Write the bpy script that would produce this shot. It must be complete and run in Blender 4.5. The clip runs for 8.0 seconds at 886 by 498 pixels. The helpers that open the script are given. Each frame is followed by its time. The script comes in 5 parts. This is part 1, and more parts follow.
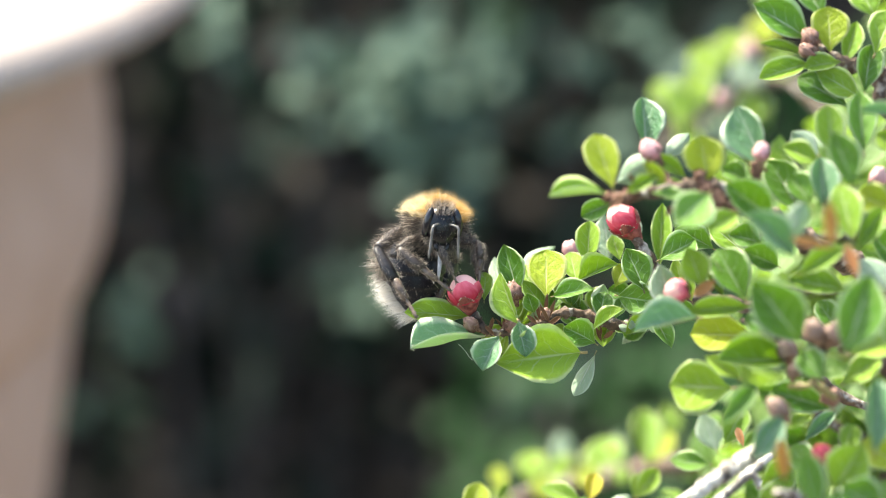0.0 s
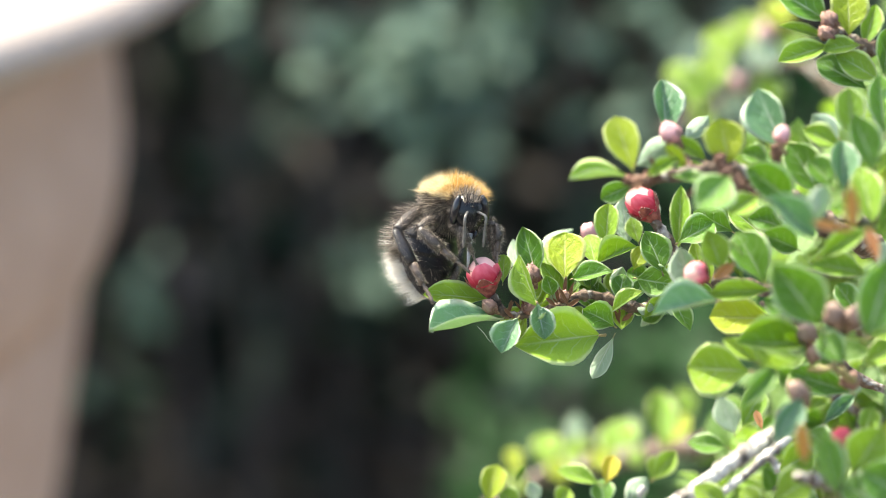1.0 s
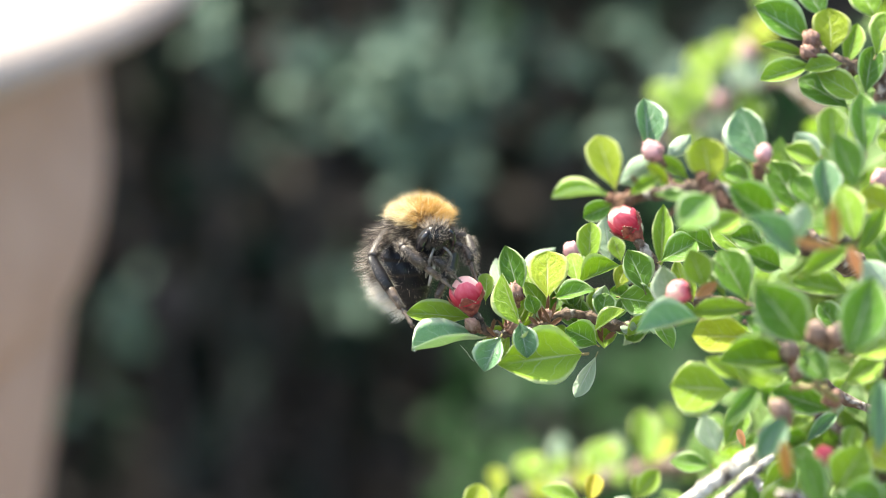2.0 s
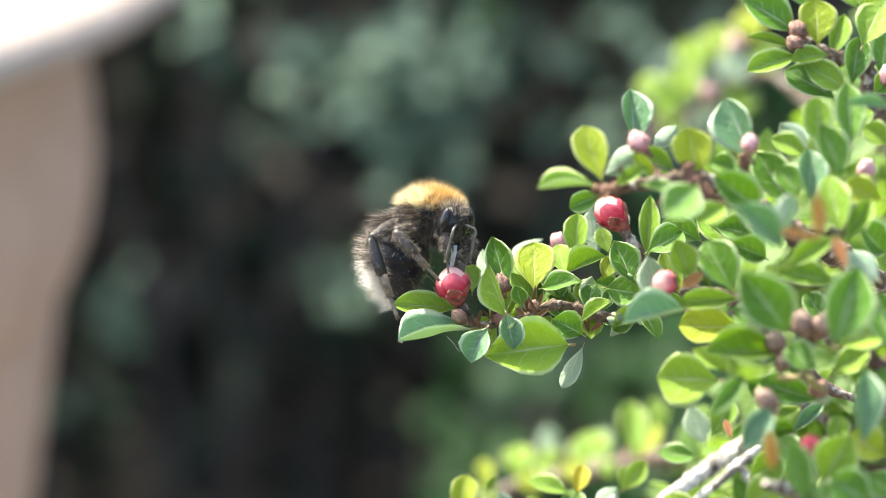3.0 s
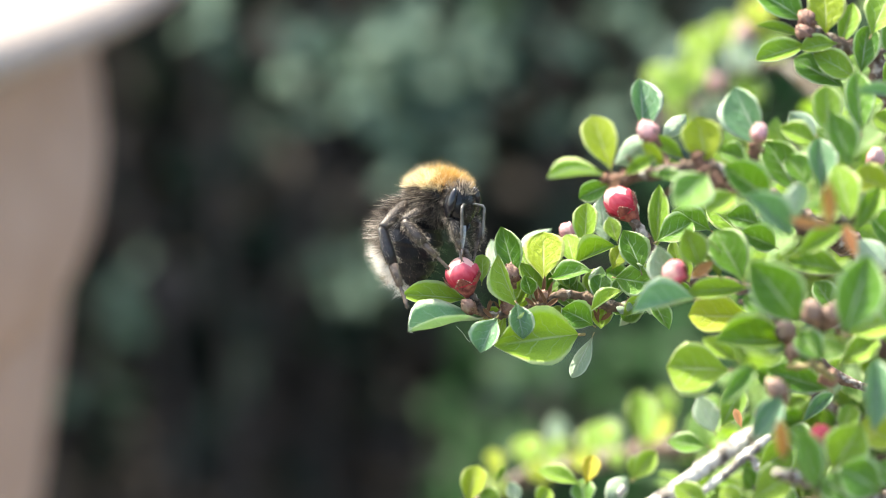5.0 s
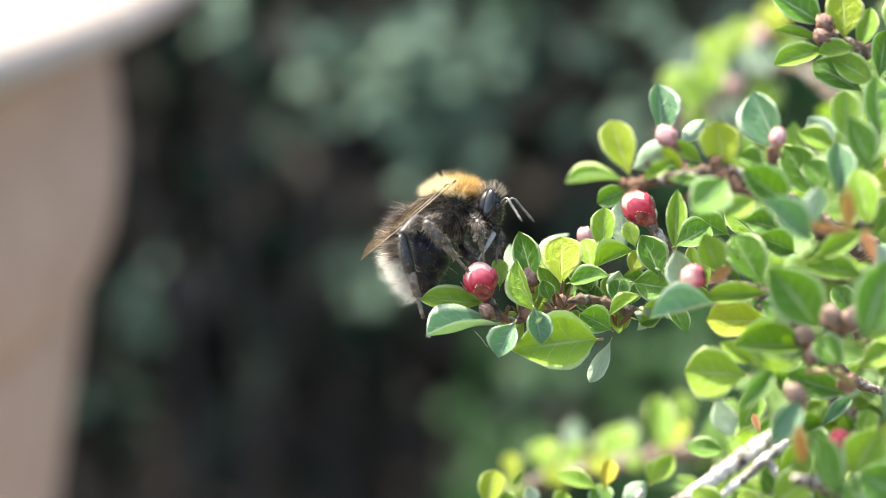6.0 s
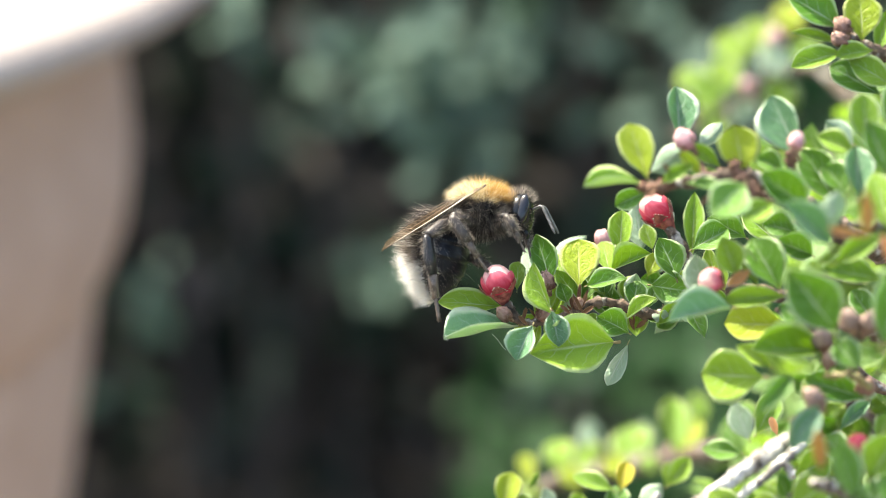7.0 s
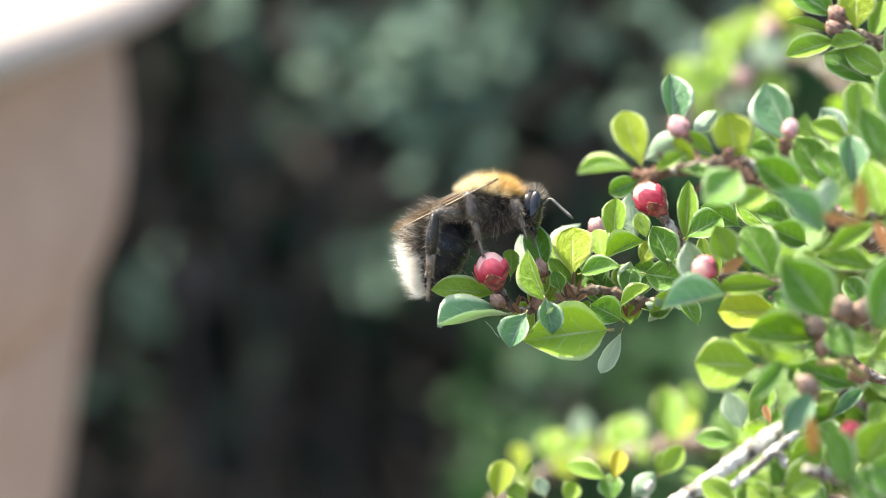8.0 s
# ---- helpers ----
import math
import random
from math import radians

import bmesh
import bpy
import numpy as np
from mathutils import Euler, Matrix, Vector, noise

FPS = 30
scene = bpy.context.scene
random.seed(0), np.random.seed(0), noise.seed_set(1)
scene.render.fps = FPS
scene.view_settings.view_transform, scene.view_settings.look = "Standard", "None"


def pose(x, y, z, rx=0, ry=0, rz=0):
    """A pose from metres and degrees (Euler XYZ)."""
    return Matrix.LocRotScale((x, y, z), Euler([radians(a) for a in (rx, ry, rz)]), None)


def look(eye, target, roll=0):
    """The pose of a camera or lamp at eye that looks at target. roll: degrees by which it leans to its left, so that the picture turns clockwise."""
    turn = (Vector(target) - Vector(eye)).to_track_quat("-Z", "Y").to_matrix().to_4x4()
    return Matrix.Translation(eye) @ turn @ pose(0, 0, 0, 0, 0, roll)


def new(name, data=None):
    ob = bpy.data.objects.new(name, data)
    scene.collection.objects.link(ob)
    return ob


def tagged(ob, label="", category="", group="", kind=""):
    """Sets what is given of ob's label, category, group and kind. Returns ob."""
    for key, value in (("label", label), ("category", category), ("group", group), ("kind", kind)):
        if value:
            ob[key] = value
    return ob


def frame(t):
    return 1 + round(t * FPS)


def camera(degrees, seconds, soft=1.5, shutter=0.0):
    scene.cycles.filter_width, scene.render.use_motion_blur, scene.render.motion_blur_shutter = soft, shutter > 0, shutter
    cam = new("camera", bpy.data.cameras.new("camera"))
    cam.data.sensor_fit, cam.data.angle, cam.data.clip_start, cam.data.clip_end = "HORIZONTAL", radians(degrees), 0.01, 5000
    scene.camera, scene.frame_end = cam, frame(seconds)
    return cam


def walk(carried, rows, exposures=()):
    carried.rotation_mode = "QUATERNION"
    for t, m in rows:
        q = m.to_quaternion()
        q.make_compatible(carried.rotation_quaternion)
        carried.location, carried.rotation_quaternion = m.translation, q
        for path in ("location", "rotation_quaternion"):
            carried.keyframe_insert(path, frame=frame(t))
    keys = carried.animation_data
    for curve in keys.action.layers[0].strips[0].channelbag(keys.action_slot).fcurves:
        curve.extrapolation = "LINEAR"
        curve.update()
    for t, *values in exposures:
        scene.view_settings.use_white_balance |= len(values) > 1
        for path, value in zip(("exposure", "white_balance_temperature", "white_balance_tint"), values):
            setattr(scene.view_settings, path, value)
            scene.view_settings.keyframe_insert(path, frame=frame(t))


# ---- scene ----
MM = 0.001
# The spray's own frame: x along the spray, y away into the garden, z up, leaning 18 degrees.
SPRAY = pose(0, 0, 0.65, -18)

cam = camera(20, 8.0, soft=1.0)
cam.data.dof.use_dof = True
cam.data.dof.focus_distance = 0.239
cam.data.dof.aperture_fstop = 17


def eye(x, z, pan, tilt, roll):
    """A hand-held pose: millimetres aside and up, degrees of pan, tilt and lean."""
    return SPRAY @ Matrix.Translation((x * MM, -0.238, z * MM)) @ pose(0, 0, 0, 90 + tilt, 0, -pan) @ pose(0, 0, 0, 0, 0, roll)


walk(cam, [
    (0.0, eye(0.45, 0.67, -0.325, 0.220, 0.120)),
    (0.5, eye(0.06, 0.76, -0.364, -0.281, 0.181)),
    (1.0, eye(-0.71, 0.79, -0.476, -0.215, 0.249)),
    (1.5, eye(-0.87, 0.85, -0.218, 0.171, 0.222)),
    (1.7, eye(-0.80, 0.80, -0.128, 0.248, 0.215)),
    (2.8, eye(-0.10, 0.35, -0.059, 0.177, 0.140)),
    (3.0, eye(-0.01, 0.28, 0.057, 0.137, 0.120)),
    (3.5, eye(0.02, 0.03, 0.0, 0.0, 0.0)),
    (4.0, eye(-0.16, 0.13, -0.062, -0.054, -0.028)),
    (4.2, eye(-0.20, 0.14, -0.040, -0.125, -0.04)),
    (5.3, eye(-0.42, 0.17, -0.140, -0.008, -0.12)),
    (5.5, eye(-0.48, 0.17, -0.268, 0.018, -0.124)),
    (6.0, eye(-0.65, 0.38, -0.413, -0.004, -0.077)),
    (6.5, eye(-0.77, 0.54, -0.466, -0.063, -0.056)),
    (7.0, eye(-1.43, 1.10, -0.624, -0.116, -0.003)),
    (7.5, eye(-1.61, 0.97, -0.493, -0.049, 0.190)),
    (8.0, eye(-1.39, 0.29, -0.491, -0.209, 0.163)),
], exposures=[(0.0, 2.27, 6950, 4), (8.0, 2.27, 6950, 4)])

# ---- daylight ----
TO_SUN = Vector((-0.40, 0.32, 0.86)).normalized()
world = bpy.data.worlds.new("sky")
scene.world = world
world.use_nodes = True
_sky = world.node_tree.nodes.new("ShaderNodeTexSky")
_sky.sky_type = "NISHITA"
_sky.sun_disc = False
_sky.air_density = 1.0
_sky.dust_density = 4.0
_sky.ozone_density = 1.0
_sky.sun_elevation = math.asin(TO_SUN.z)
_sky.sun_rotation = math.atan2(TO_SUN.x, TO_SUN.y)
world.node_tree.links.new(_sky.outputs[0], world.node_tree.nodes["Background"].inputs[0])
world.node_tree.nodes["Background"].inputs[1].default_value = 0.15
sun = new("sun", bpy.data.lights.new("sun", "SUN"))
sun.data.energy = 3.4
sun.data.angle = radians(0.6)
sun.data.color = (1.0, 0.95, 0.86)
sun.matrix_world = look(TO_SUN * 5, (0, 0, 0))


# ---- materials ----
class Nodes:
    """A short way to write a node material."""

    def __init__(self, name):
        self.m = bpy.data.materials.new(name)
        self.m.use_nodes = True
        self.t = self.m.node_tree
        self.bsdf = self.t.nodes["Principled BSDF"]
        self.out = self.t.nodes["Material Output"]

    def n(self, kind, **put):
        node = self.t.nodes.new("ShaderNode" + kind)
        for key, value in put.items():
            self.link(value, node.inputs[key])
        return node

    def link(self, value, socket):
        if isinstance(value, bpy.types.NodeSocket):
            self.t.links.new(value, socket)
        elif isinstance(value, (tuple, list)) and len(value) == 3 and socket.type == "RGBA":
            socket.default_value = (*value, 1)
        else:
            socket.default_value = value

    def math(self, op, a, b=0.0, c=0.0):
        node = self.t.nodes.new("ShaderNodeMath")
        node.operation = op
        for value, socket in zip((a, b, c), node.inputs):
            self.link(value, socket)
        return node.outputs[0]

    def mix(self, fac, a, b, blend="MIX"):
        node = self.t.nodes.new("ShaderNodeMix")
        node.data_type, node.blend_type = "RGBA", blend
        self.link(fac, node.inputs[0])
        self.link(a, node.inputs[6])
        self.link(b, node.inputs[7])
        return node.outputs[2]

    def ramp(self, fac, low, high):
        node = self.t.nodes.new("ShaderNodeMapRange")
        self.link(fac, node.inputs[0])
        node.inputs[1].default_value, node.inputs[2].default_value = low, high
        return node.outputs[0]

    def noise(self, scale, detail=3.0, vector=None):
        node = self.t.nodes.new("ShaderNodeTexNoise")
        node.inputs["Scale"].default_value, node.inputs["Detail"].default_value = scale, detail
        self.link(vector or self.obj(), node.inputs["Vector"])
        return node.outputs[0]

    def obj(self):
        return self.t.nodes.new("ShaderNodeTexCoord").outputs["Object"]

    def random(self):
        return self.t.nodes.new("ShaderNodeObjectInfo").outputs["Random"]

    def island(self):
        return self.t.nodes.new("ShaderNodeNewGeometry").outputs["Random Per Island"]

    def bump(self, height, distance, strength=1.0):
        node = self.n("Bump", Height=height, Distance=distance, Strength=strength)
        self.link(node.outputs[0], self.bsdf.inputs["Normal"])
        return node.outputs[0]

    def surface(self, colour, rough=0.5, **put):
        self.link(colour, self.bsdf.inputs["Base Color"])
        self.link(rough, self.bsdf.inputs["Roughness"])
        for key, value in put.items():
            self.link(value, self.bsdf.inputs[key.replace("_", " ")])
        return self.m

    def thin(self, colour, share, normal=None):
        """Lets light through: mixes in a translucent share."""
        tr = self.n("BsdfTranslucent", Color=colour)
        if normal:
            self.link(normal, tr.inputs["Normal"])
        mixed = self.n("MixShader", Fac=share)
        self.t.links.new(self.bsdf.outputs[0], mixed.inputs[1])
        self.t.links.new(tr.outputs[0], mixed.inputs[2])
        self.t.links.new(mixed.outputs[0], self.out.inputs[0])
        return self.m


def leaf_material(name, dark, light, through_colour, rough, share, pale, per_island=False, ior=1.45):
    k = Nodes(name)
    uv = k.t.nodes.new("ShaderNodeUVMap").outputs[0]
    sep = k.n("SeparateXYZ", Vector=uv)
    u = k.math("ABSOLUTE", k.math("MULTIPLY_ADD", sep.outputs[0], 2.0, -1.0))
    v = sep.outputs[1]
    rnd = k.island() if per_island else k.random()
    # side veins run outwards and forwards from the midrib
    drift = k.math("MULTIPLY", k.noise(2.6, 2.0, uv), 0.34)
    run = k.math("ADD", k.math("MULTIPLY_ADD", k.math("POWER", u, 0.8), -0.42, v), k.math("ADD", drift, k.math("MULTIPLY", rnd, 0.2)))
    phase = k.math("FRACT", k.math("MULTIPLY", run, 4.6))
    ridge = k.math("ABSOLUTE", k.math("SUBTRACT", phase, 0.5))
    side = k.math("MULTIPLY", k.ramp(ridge, 0.07, 0.01), k.ramp(u, 0.85, 0.2))
    mid = k.ramp(u, 0.07, 0.015)
    vein = k.math("MAXIMUM", k.math("MULTIPLY", side, 0.62), k.math("MULTIPLY", mid, k.ramp(v, 1.0, 0.5)))
    grain = k.noise(9.0, 4.0, uv)
    patch = k.noise(2.2, 2.0, uv)
    shade = k.math("ADD", k.math("MULTIPLY", rnd, 0.65), k.math("MULTIPLY", patch, 0.45))
    base = k.mix(k.ramp(shade, 0.15, 0.95), dark, light)
    base = k.mix(k.math("MULTIPLY", k.ramp(grain, 0.35, 0.7), 0.35), base, light)
    base = k.mix(k.math("MULTIPLY", k.ramp(k.noise(26.0, 3.0, uv), 0.5, 0.75), 0.32), base, dark)
    base = k.mix(k.math("MULTIPLY", k.ramp(k.noise(55.0, 2.0, uv), 0.55, 0.75), 0.3), base, pale)
    base = k.mix(k.math("MULTIPLY", vein, 0.8), base, pale)
    base = k.mix(k.math("MULTIPLY", k.ramp(k.math("MULTIPLY_ADD", grain, 0.08, u), 0.83, 0.96), 0.95), base, pale)
    pucker = k.noise(10.0, 3.0, uv)
    height = k.math("SUBTRACT", k.math("MULTIPLY_ADD", pucker, 0.9, k.math("MULTIPLY_ADD", k.noise(34.0, 2.0, uv), 0.35, k.math("MULTIPLY", grain, 0.5))), k.math("MULTIPLY", vein, 0.4))
    normal = k.bump(height, 0.00020, 0.9)
    k.surface(base, k.math("MULTIPLY_ADD", grain, 0.2, rough - 0.1), IOR=ior)
    return k.thin(k.mix(k.math("MULTIPLY", vein, 0.65), through_colour, pale), share, normal)


TOPS = {
    "g": leaf_material("leaf_mature", (0.042, 0.135, 0.016), (0.128, 0.264, 0.032), (0.34, 0.58, 0.035), 0.34, 0.42, (0.56, 0.65, 0.38), ior=1.40),
    # Bluish leaf: the sky's sheen on upper faces is put into its colour.
    "b": leaf_material("leaf_sky_tinted", (0.062, 0.162, 0.080), (0.155, 0.285, 0.165), (0.30, 0.54, 0.10), 0.32, 0.36, (0.54, 0.62, 0.46), ior=1.52),
    "y": leaf_material("leaf_young", (0.13, 0.275, 0.026), (0.30, 0.44, 0.052), (0.45, 0.60, 0.045), 0.42, 0.48, (0.58, 0.64, 0.34), ior=1.34),
    "Y": leaf_material("leaf_fresh", (0.28, 0.38, 0.025), (0.43, 0.49, 0.045), (0.56, 0.62, 0.04), 0.45, 0.52, (0.62, 0.64, 0.28), ior=1.34),
    "W": leaf_material("leaf_yellow", (0.52, 0.44, 0.03), (0.70, 0.57, 0.05), (0.90, 0.74, 0.04), 0.45, 0.55, (0.66, 0.56, 0.22)),
    "s": leaf_material("bud_scale", (0.09, 0.032, 0.018), (0.24, 0.11, 0.055), (0.40, 0.20, 0.08), 0.6, 0.2, (0.36, 0.22, 0.13)),
    "o": leaf_material("leaf_orange", (0.50, 0.17, 0.07), (0.66, 0.33, 0.15), (0.86, 0.44, 0.14), 0.45, 0.5, (0.62, 0.46, 0.30)),
}
UNDER = leaf_material("leaf_underside", (0.18, 0.28, 0.18), (0.34, 0.43, 0.32), (0.40, 0.56, 0.20), 0.55, 0.34, (0.56, 0.62, 0.50))
# Near-black hedge leaf: the shrub's shade is put into its colour.
HEDGE_SHADE_LEAF = leaf_material("hedge_shade_leaf", (0.0034, 0.0088, 0.0067), (0.0135, 0.026, 0.0195), (0.03, 0.06, 0.025), 0.5, 0.10, (0.035, 0.055, 0.04), True, 1.16)
# Browner low leaf, coloured only to lift the tone of the shade.
SHADE_LIFT_LEAF = leaf_material("shade_lift_leaf", (0.015, 0.013, 0.0125), (0.037, 0.033, 0.031), (0.06, 0.05, 0.04), 0.7, 0.10, (0.10, 0.085, 0.07), True, 1.2)
# Paler hedge leaf: sunlight on the outer tips is put into its colour.
HEDGE_LIT_LEAF = leaf_material("hedge_lit_leaf", (0.026, 0.058, 0.043), (0.088, 0.140, 0.106), (0.08, 0.15, 0.07), 0.65, 0.12, (0.13, 0.17, 0.13), True, 1.22)
# Inner leaf coloured darker so that gaps between front leaves read as shade.
INNER_SHADE_LEAF = leaf_material("inner_shade_leaf", (0.024, 0.085, 0.012), (0.10, 0.20, 0.026), (0.26, 0.44, 0.03), 0.40, 0.34, (0.40, 0.50, 0.22), True)
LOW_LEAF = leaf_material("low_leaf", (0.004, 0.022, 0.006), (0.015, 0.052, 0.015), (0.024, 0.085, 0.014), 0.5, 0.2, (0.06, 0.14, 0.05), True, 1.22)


def bark_material(name, low, high, lichen, amount, scale):
    k = Nodes(name)
    a = k.noise(scale, 5.0)
    b = k.noise(scale * 0.6, 4.0)
    c = k.mix(k.ramp(a, 0.3, 0.7), low, high)
    c = k.mix(k.math("MULTIPLY", k.ramp(b, 0.62 - amount * 0.3, 0.72 - amount * 0.25), 0.9), c, lichen)
    k.bump(k.math("ADD", a, b), 0.0006, 1.0)
    return k.surface(c, 0.85)


BARK = bark_material("twig_bark", (0.028, 0.018, 0.012), (0.15, 0.098, 0.066), (0.36, 0.33, 0.29), 0.3, 1300)
LICHEN = bark_material("lichen_bark", (0.030, 0.025, 0.020), (0.24, 0.21, 0.19), (0.56, 0.54, 0.51), 0.70, 800)
NODE = bark_material("node_bark", (0.05, 0.022, 0.013), (0.15, 0.072, 0.042), (0.22, 0.13, 0.08), 0.1, 1300)
# Stem bark near black: shade under the plants is put into it.
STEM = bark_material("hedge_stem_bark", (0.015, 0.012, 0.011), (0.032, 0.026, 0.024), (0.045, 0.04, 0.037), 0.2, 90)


def petal_material(name, deep, pale, top, bottom):
    k = Nodes(name)
    uv = k.t.nodes.new("ShaderNodeUVMap").outputs[0]
    sep = k.n("SeparateXYZ", Vector=uv)
    g = k.noise(5.0, 4.0, uv)
    edge = k.math("ADD", sep.outputs[1], k.math("MULTIPLY_ADD", g, 0.5, -0.25))
    c = k.mix(k.ramp(edge, bottom, top), deep, pale)
    c = k.mix(k.math("MULTIPLY", k.noise(26.0, 3.0, uv), 0.18), c, deep)
    k.bump(g, 0.0001, 0.4)
    k.surface(c, 0.62)
    return k.thin(c, 0.25)


PETAL_RED = petal_material("petal_red", (0.46, 0.014, 0.045), (0.74, 0.20, 0.26), 0.95, 0.35)
PETAL_TIP = petal_material("petal_tip", (0.74, 0.30, 0.30), (0.88, 0.66, 0.58), 0.80, 0.30)
PETAL_PINK = petal_material("petal_pink", (0.54, 0.24, 0.26), (0.72, 0.48, 0.47), 0.95, 0.3)
PETAL_CRIMSON = petal_material("petal_crimson", (0.34, 0.014, 0.045), (0.54, 0.08, 0.12), 1.0, 0.3)
PETAL_DULL = petal_material("petal_dull_pink", (0.20, 0.12, 0.09), (0.42, 0.29, 0.23), 1.0, 0.3)
PETAL_DRY = petal_material("petal_dry", (0.17, 0.075, 0.052), (0.42, 0.26, 0.20), 0.9, 0.2)
PETAL_ROSE = petal_material("petal_rose", (0.62, 0.10, 0.17), (0.84, 0.50, 0.54), 0.95, 0.40)
k = Nodes("calyx")
k.surface(k.mix(k.ramp(k.noise(2.6, 5), 0.38, 0.62), (0.14, 0.020, 0.018), (0.32, 0.085, 0.060)), 0.7)
k.bump(k.noise(5.0, 4), 0.0003)
CALYX = k.m
k = Nodes("calyx_brown")
k.surface(k.mix(k.ramp(k.noise(2.6, 5), 0.38, 0.62), (0.11, 0.05, 0.03), (0.32, 0.20, 0.12)), 0.8)
k.bump(k.noise(5.0, 4), 0.0003)
CALYX_BROWN = k.m


def plain(name, low, high, scale, rough, depth=0.00005, **put):
    k = Nodes(name)
    n = k.noise(scale, 4.0)
    k.bump(n, depth, 0.6)
    return k.surface(k.mix(k.ramp(n, 0.3, 0.7), low, high), rough, **put)


def fur_material(name, low, high, share):
    k = Nodes(name)
    c = k.mix(k.island(), low, high)
    k.surface(c, 0.55)
    return k.thin(c, share)


SHELL = plain("bee_shell", (0.004, 0.004, 0.005), (0.010, 0.010, 0.011), 1800, 0.20, IOR=1.36)
BACK = plain("bee_back_plate", (0.006, 0.006, 0.006), (0.016, 0.014, 0.013), 1800, 0.55)
PLATE = plain("bee_belly_plate", (0.005, 0.005, 0.007), (0.010, 0.010, 0.013), 1500, 0.30, IOR=1.30)
EYE = plain("bee_eye", (0.003, 0.003, 0.005), (0.007, 0.007, 0.011), 4000, 0.18, 0.00001, IOR=1.5)
LEG = plain("bee_leg", (0.016, 0.012, 0.010), (0.052, 0.038, 0.030), 2500, 0.48)
SHANK = plain("bee_shank", (0.008, 0.008, 0.010), (0.022, 0.020, 0.020), 2500, 0.34, IOR=1.40)
FOOT = plain("bee_foot", (0.055, 0.038, 0.028), (0.15, 0.108, 0.080), 2500, 0.34)
TONGUE = plain("bee_tongue", (0.22, 0.23, 0.26), (0.42, 0.43, 0.46), 2500, 0.18)
# Feeler grey: the sheen on black antennae is put into the colour.
FEELER = plain("bee_feeler_sheen", (0.06, 0.055, 0.05), (0.15, 0.14, 0.13), 3000, 0.28)
FUR_GINGER = fur_material("fur_ginger", (0.38, 0.215, 0.050), (0.60, 0.40, 0.145), 0.40)
FUR_STRAW = fur_material("fur_straw", (0.60, 0.49, 0.27), (0.82, 0.73, 0.53), 0.5)
FUR_DARK = fur_material("fur_dark", (0.012, 0.009, 0.008), (0.062, 0.046, 0.038), 0.28)
FUR_GREY = fur_material("fur_grey", (0.22, 0.18, 0.145), (0.72, 0.64, 0.55), 0.5)
FUR_WHITE = fur_material("fur_white", (0.74, 0.71, 0.65), (0.90, 0.88, 0.84), 0.40)
k = Nodes("wing_membrane")
n = k.noise(900, 4)
k.surface(k.mix(k.ramp(n, 0.3, 0.7), (0.07, 0.045, 0.024), (0.15, 0.10, 0.055)), 0.42, Alpha=0.16, IOR=1.35)
WING = k.thin((0.20, 0.125, 0.06), 0.2)
WING_VEIN = plain("wing_vein", (0.08, 0.05, 0.03), (0.15, 0.10, 0.055), 2000, 0.4)

k = Nodes("terracotta")
n, big = k.noise(60, 5), k.noise(9, 3)
c = k.mix(k.ramp(n, 0.3, 0.7), (0.355, 0.23, 0.17), (0.42, 0.285, 0.22))
c = k.mix(k.math("MULTIPLY", k.ramp(big, 0.5, 0.75), 0.5), c, (0.39, 0.275, 0.215))
k.bump(n, 0.0008, 0.5)
TERRACOTTA = k.surface(c, 0.85)
# Lip clay is greyer than the pot: sun's whitening put into its colour.
k = Nodes("sun_toned_terracotta")
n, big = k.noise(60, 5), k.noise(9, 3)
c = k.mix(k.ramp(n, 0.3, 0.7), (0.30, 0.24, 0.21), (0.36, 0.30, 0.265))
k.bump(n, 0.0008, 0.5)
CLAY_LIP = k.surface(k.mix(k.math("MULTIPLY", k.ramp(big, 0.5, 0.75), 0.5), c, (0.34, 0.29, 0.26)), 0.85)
k = Nodes("soil")
n, big = k.noise(70, 6), k.noise(6, 3)
c = k.mix(k.ramp(n, 0.3, 0.7), (0.013, 0.011, 0.009), (0.040, 0.032, 0.026))
k.bump(k.math("ADD", n, big), 0.01, 0.8)
SOIL = k.surface(k.mix(k.math("MULTIPLY", big, 0.4), c, (0.042, 0.032, 0.025)), 0.95)
# Soil with a pale unseen strip, added to bounce light up from below.
k = Nodes("bounce_ground")
n, big = k.noise(90, 6), k.noise(5, 3)
bounce_strip = k.mix(k.ramp(n, 0.3, 0.7), (0.09, 0.082, 0.067), (0.18, 0.16, 0.135))
bounce_strip = k.mix(k.math("MULTIPLY", big, 0.3), bounce_strip, (0.155, 0.135, 0.115))
soil = k.mix(k.ramp(n, 0.3, 0.7), (0.013, 0.011, 0.009), (0.040, 0.032, 0.026))
across = k.math("MULTIPLY_ADD", k.noise(7, 4), 0.30, k.n("SeparateXYZ", Vector=k.obj()).outputs[1])
# Mask of the added bounce strip.
path = k.math("MULTIPLY", k.ramp(across, 0.54, 0.44), k.ramp(across, -1.35, -1.25))
k.bump(k.math("ADD", n, big), 0.008, 0.8)
GROUND = k.surface(k.mix(path, soil, bounce_strip), 0.92)
# Near-black boards: the shade behind the shrub is put into the wood's colour.
k = Nodes("shade_dark_wood")
n = k.noise(25, 5)
k.bump(n, 0.002, 0.6)
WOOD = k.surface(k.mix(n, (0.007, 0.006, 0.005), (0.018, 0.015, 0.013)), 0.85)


k = Nodes("water")
WATER = k.surface((0.95, 0.97, 1.0), 0.02, IOR=1.33, Transmission_Weight=1.0)
STALK = plain("leaf_stalk", (0.13, 0.085, 0.04), (0.30, 0.26, 0.09), 1500, 0.6)


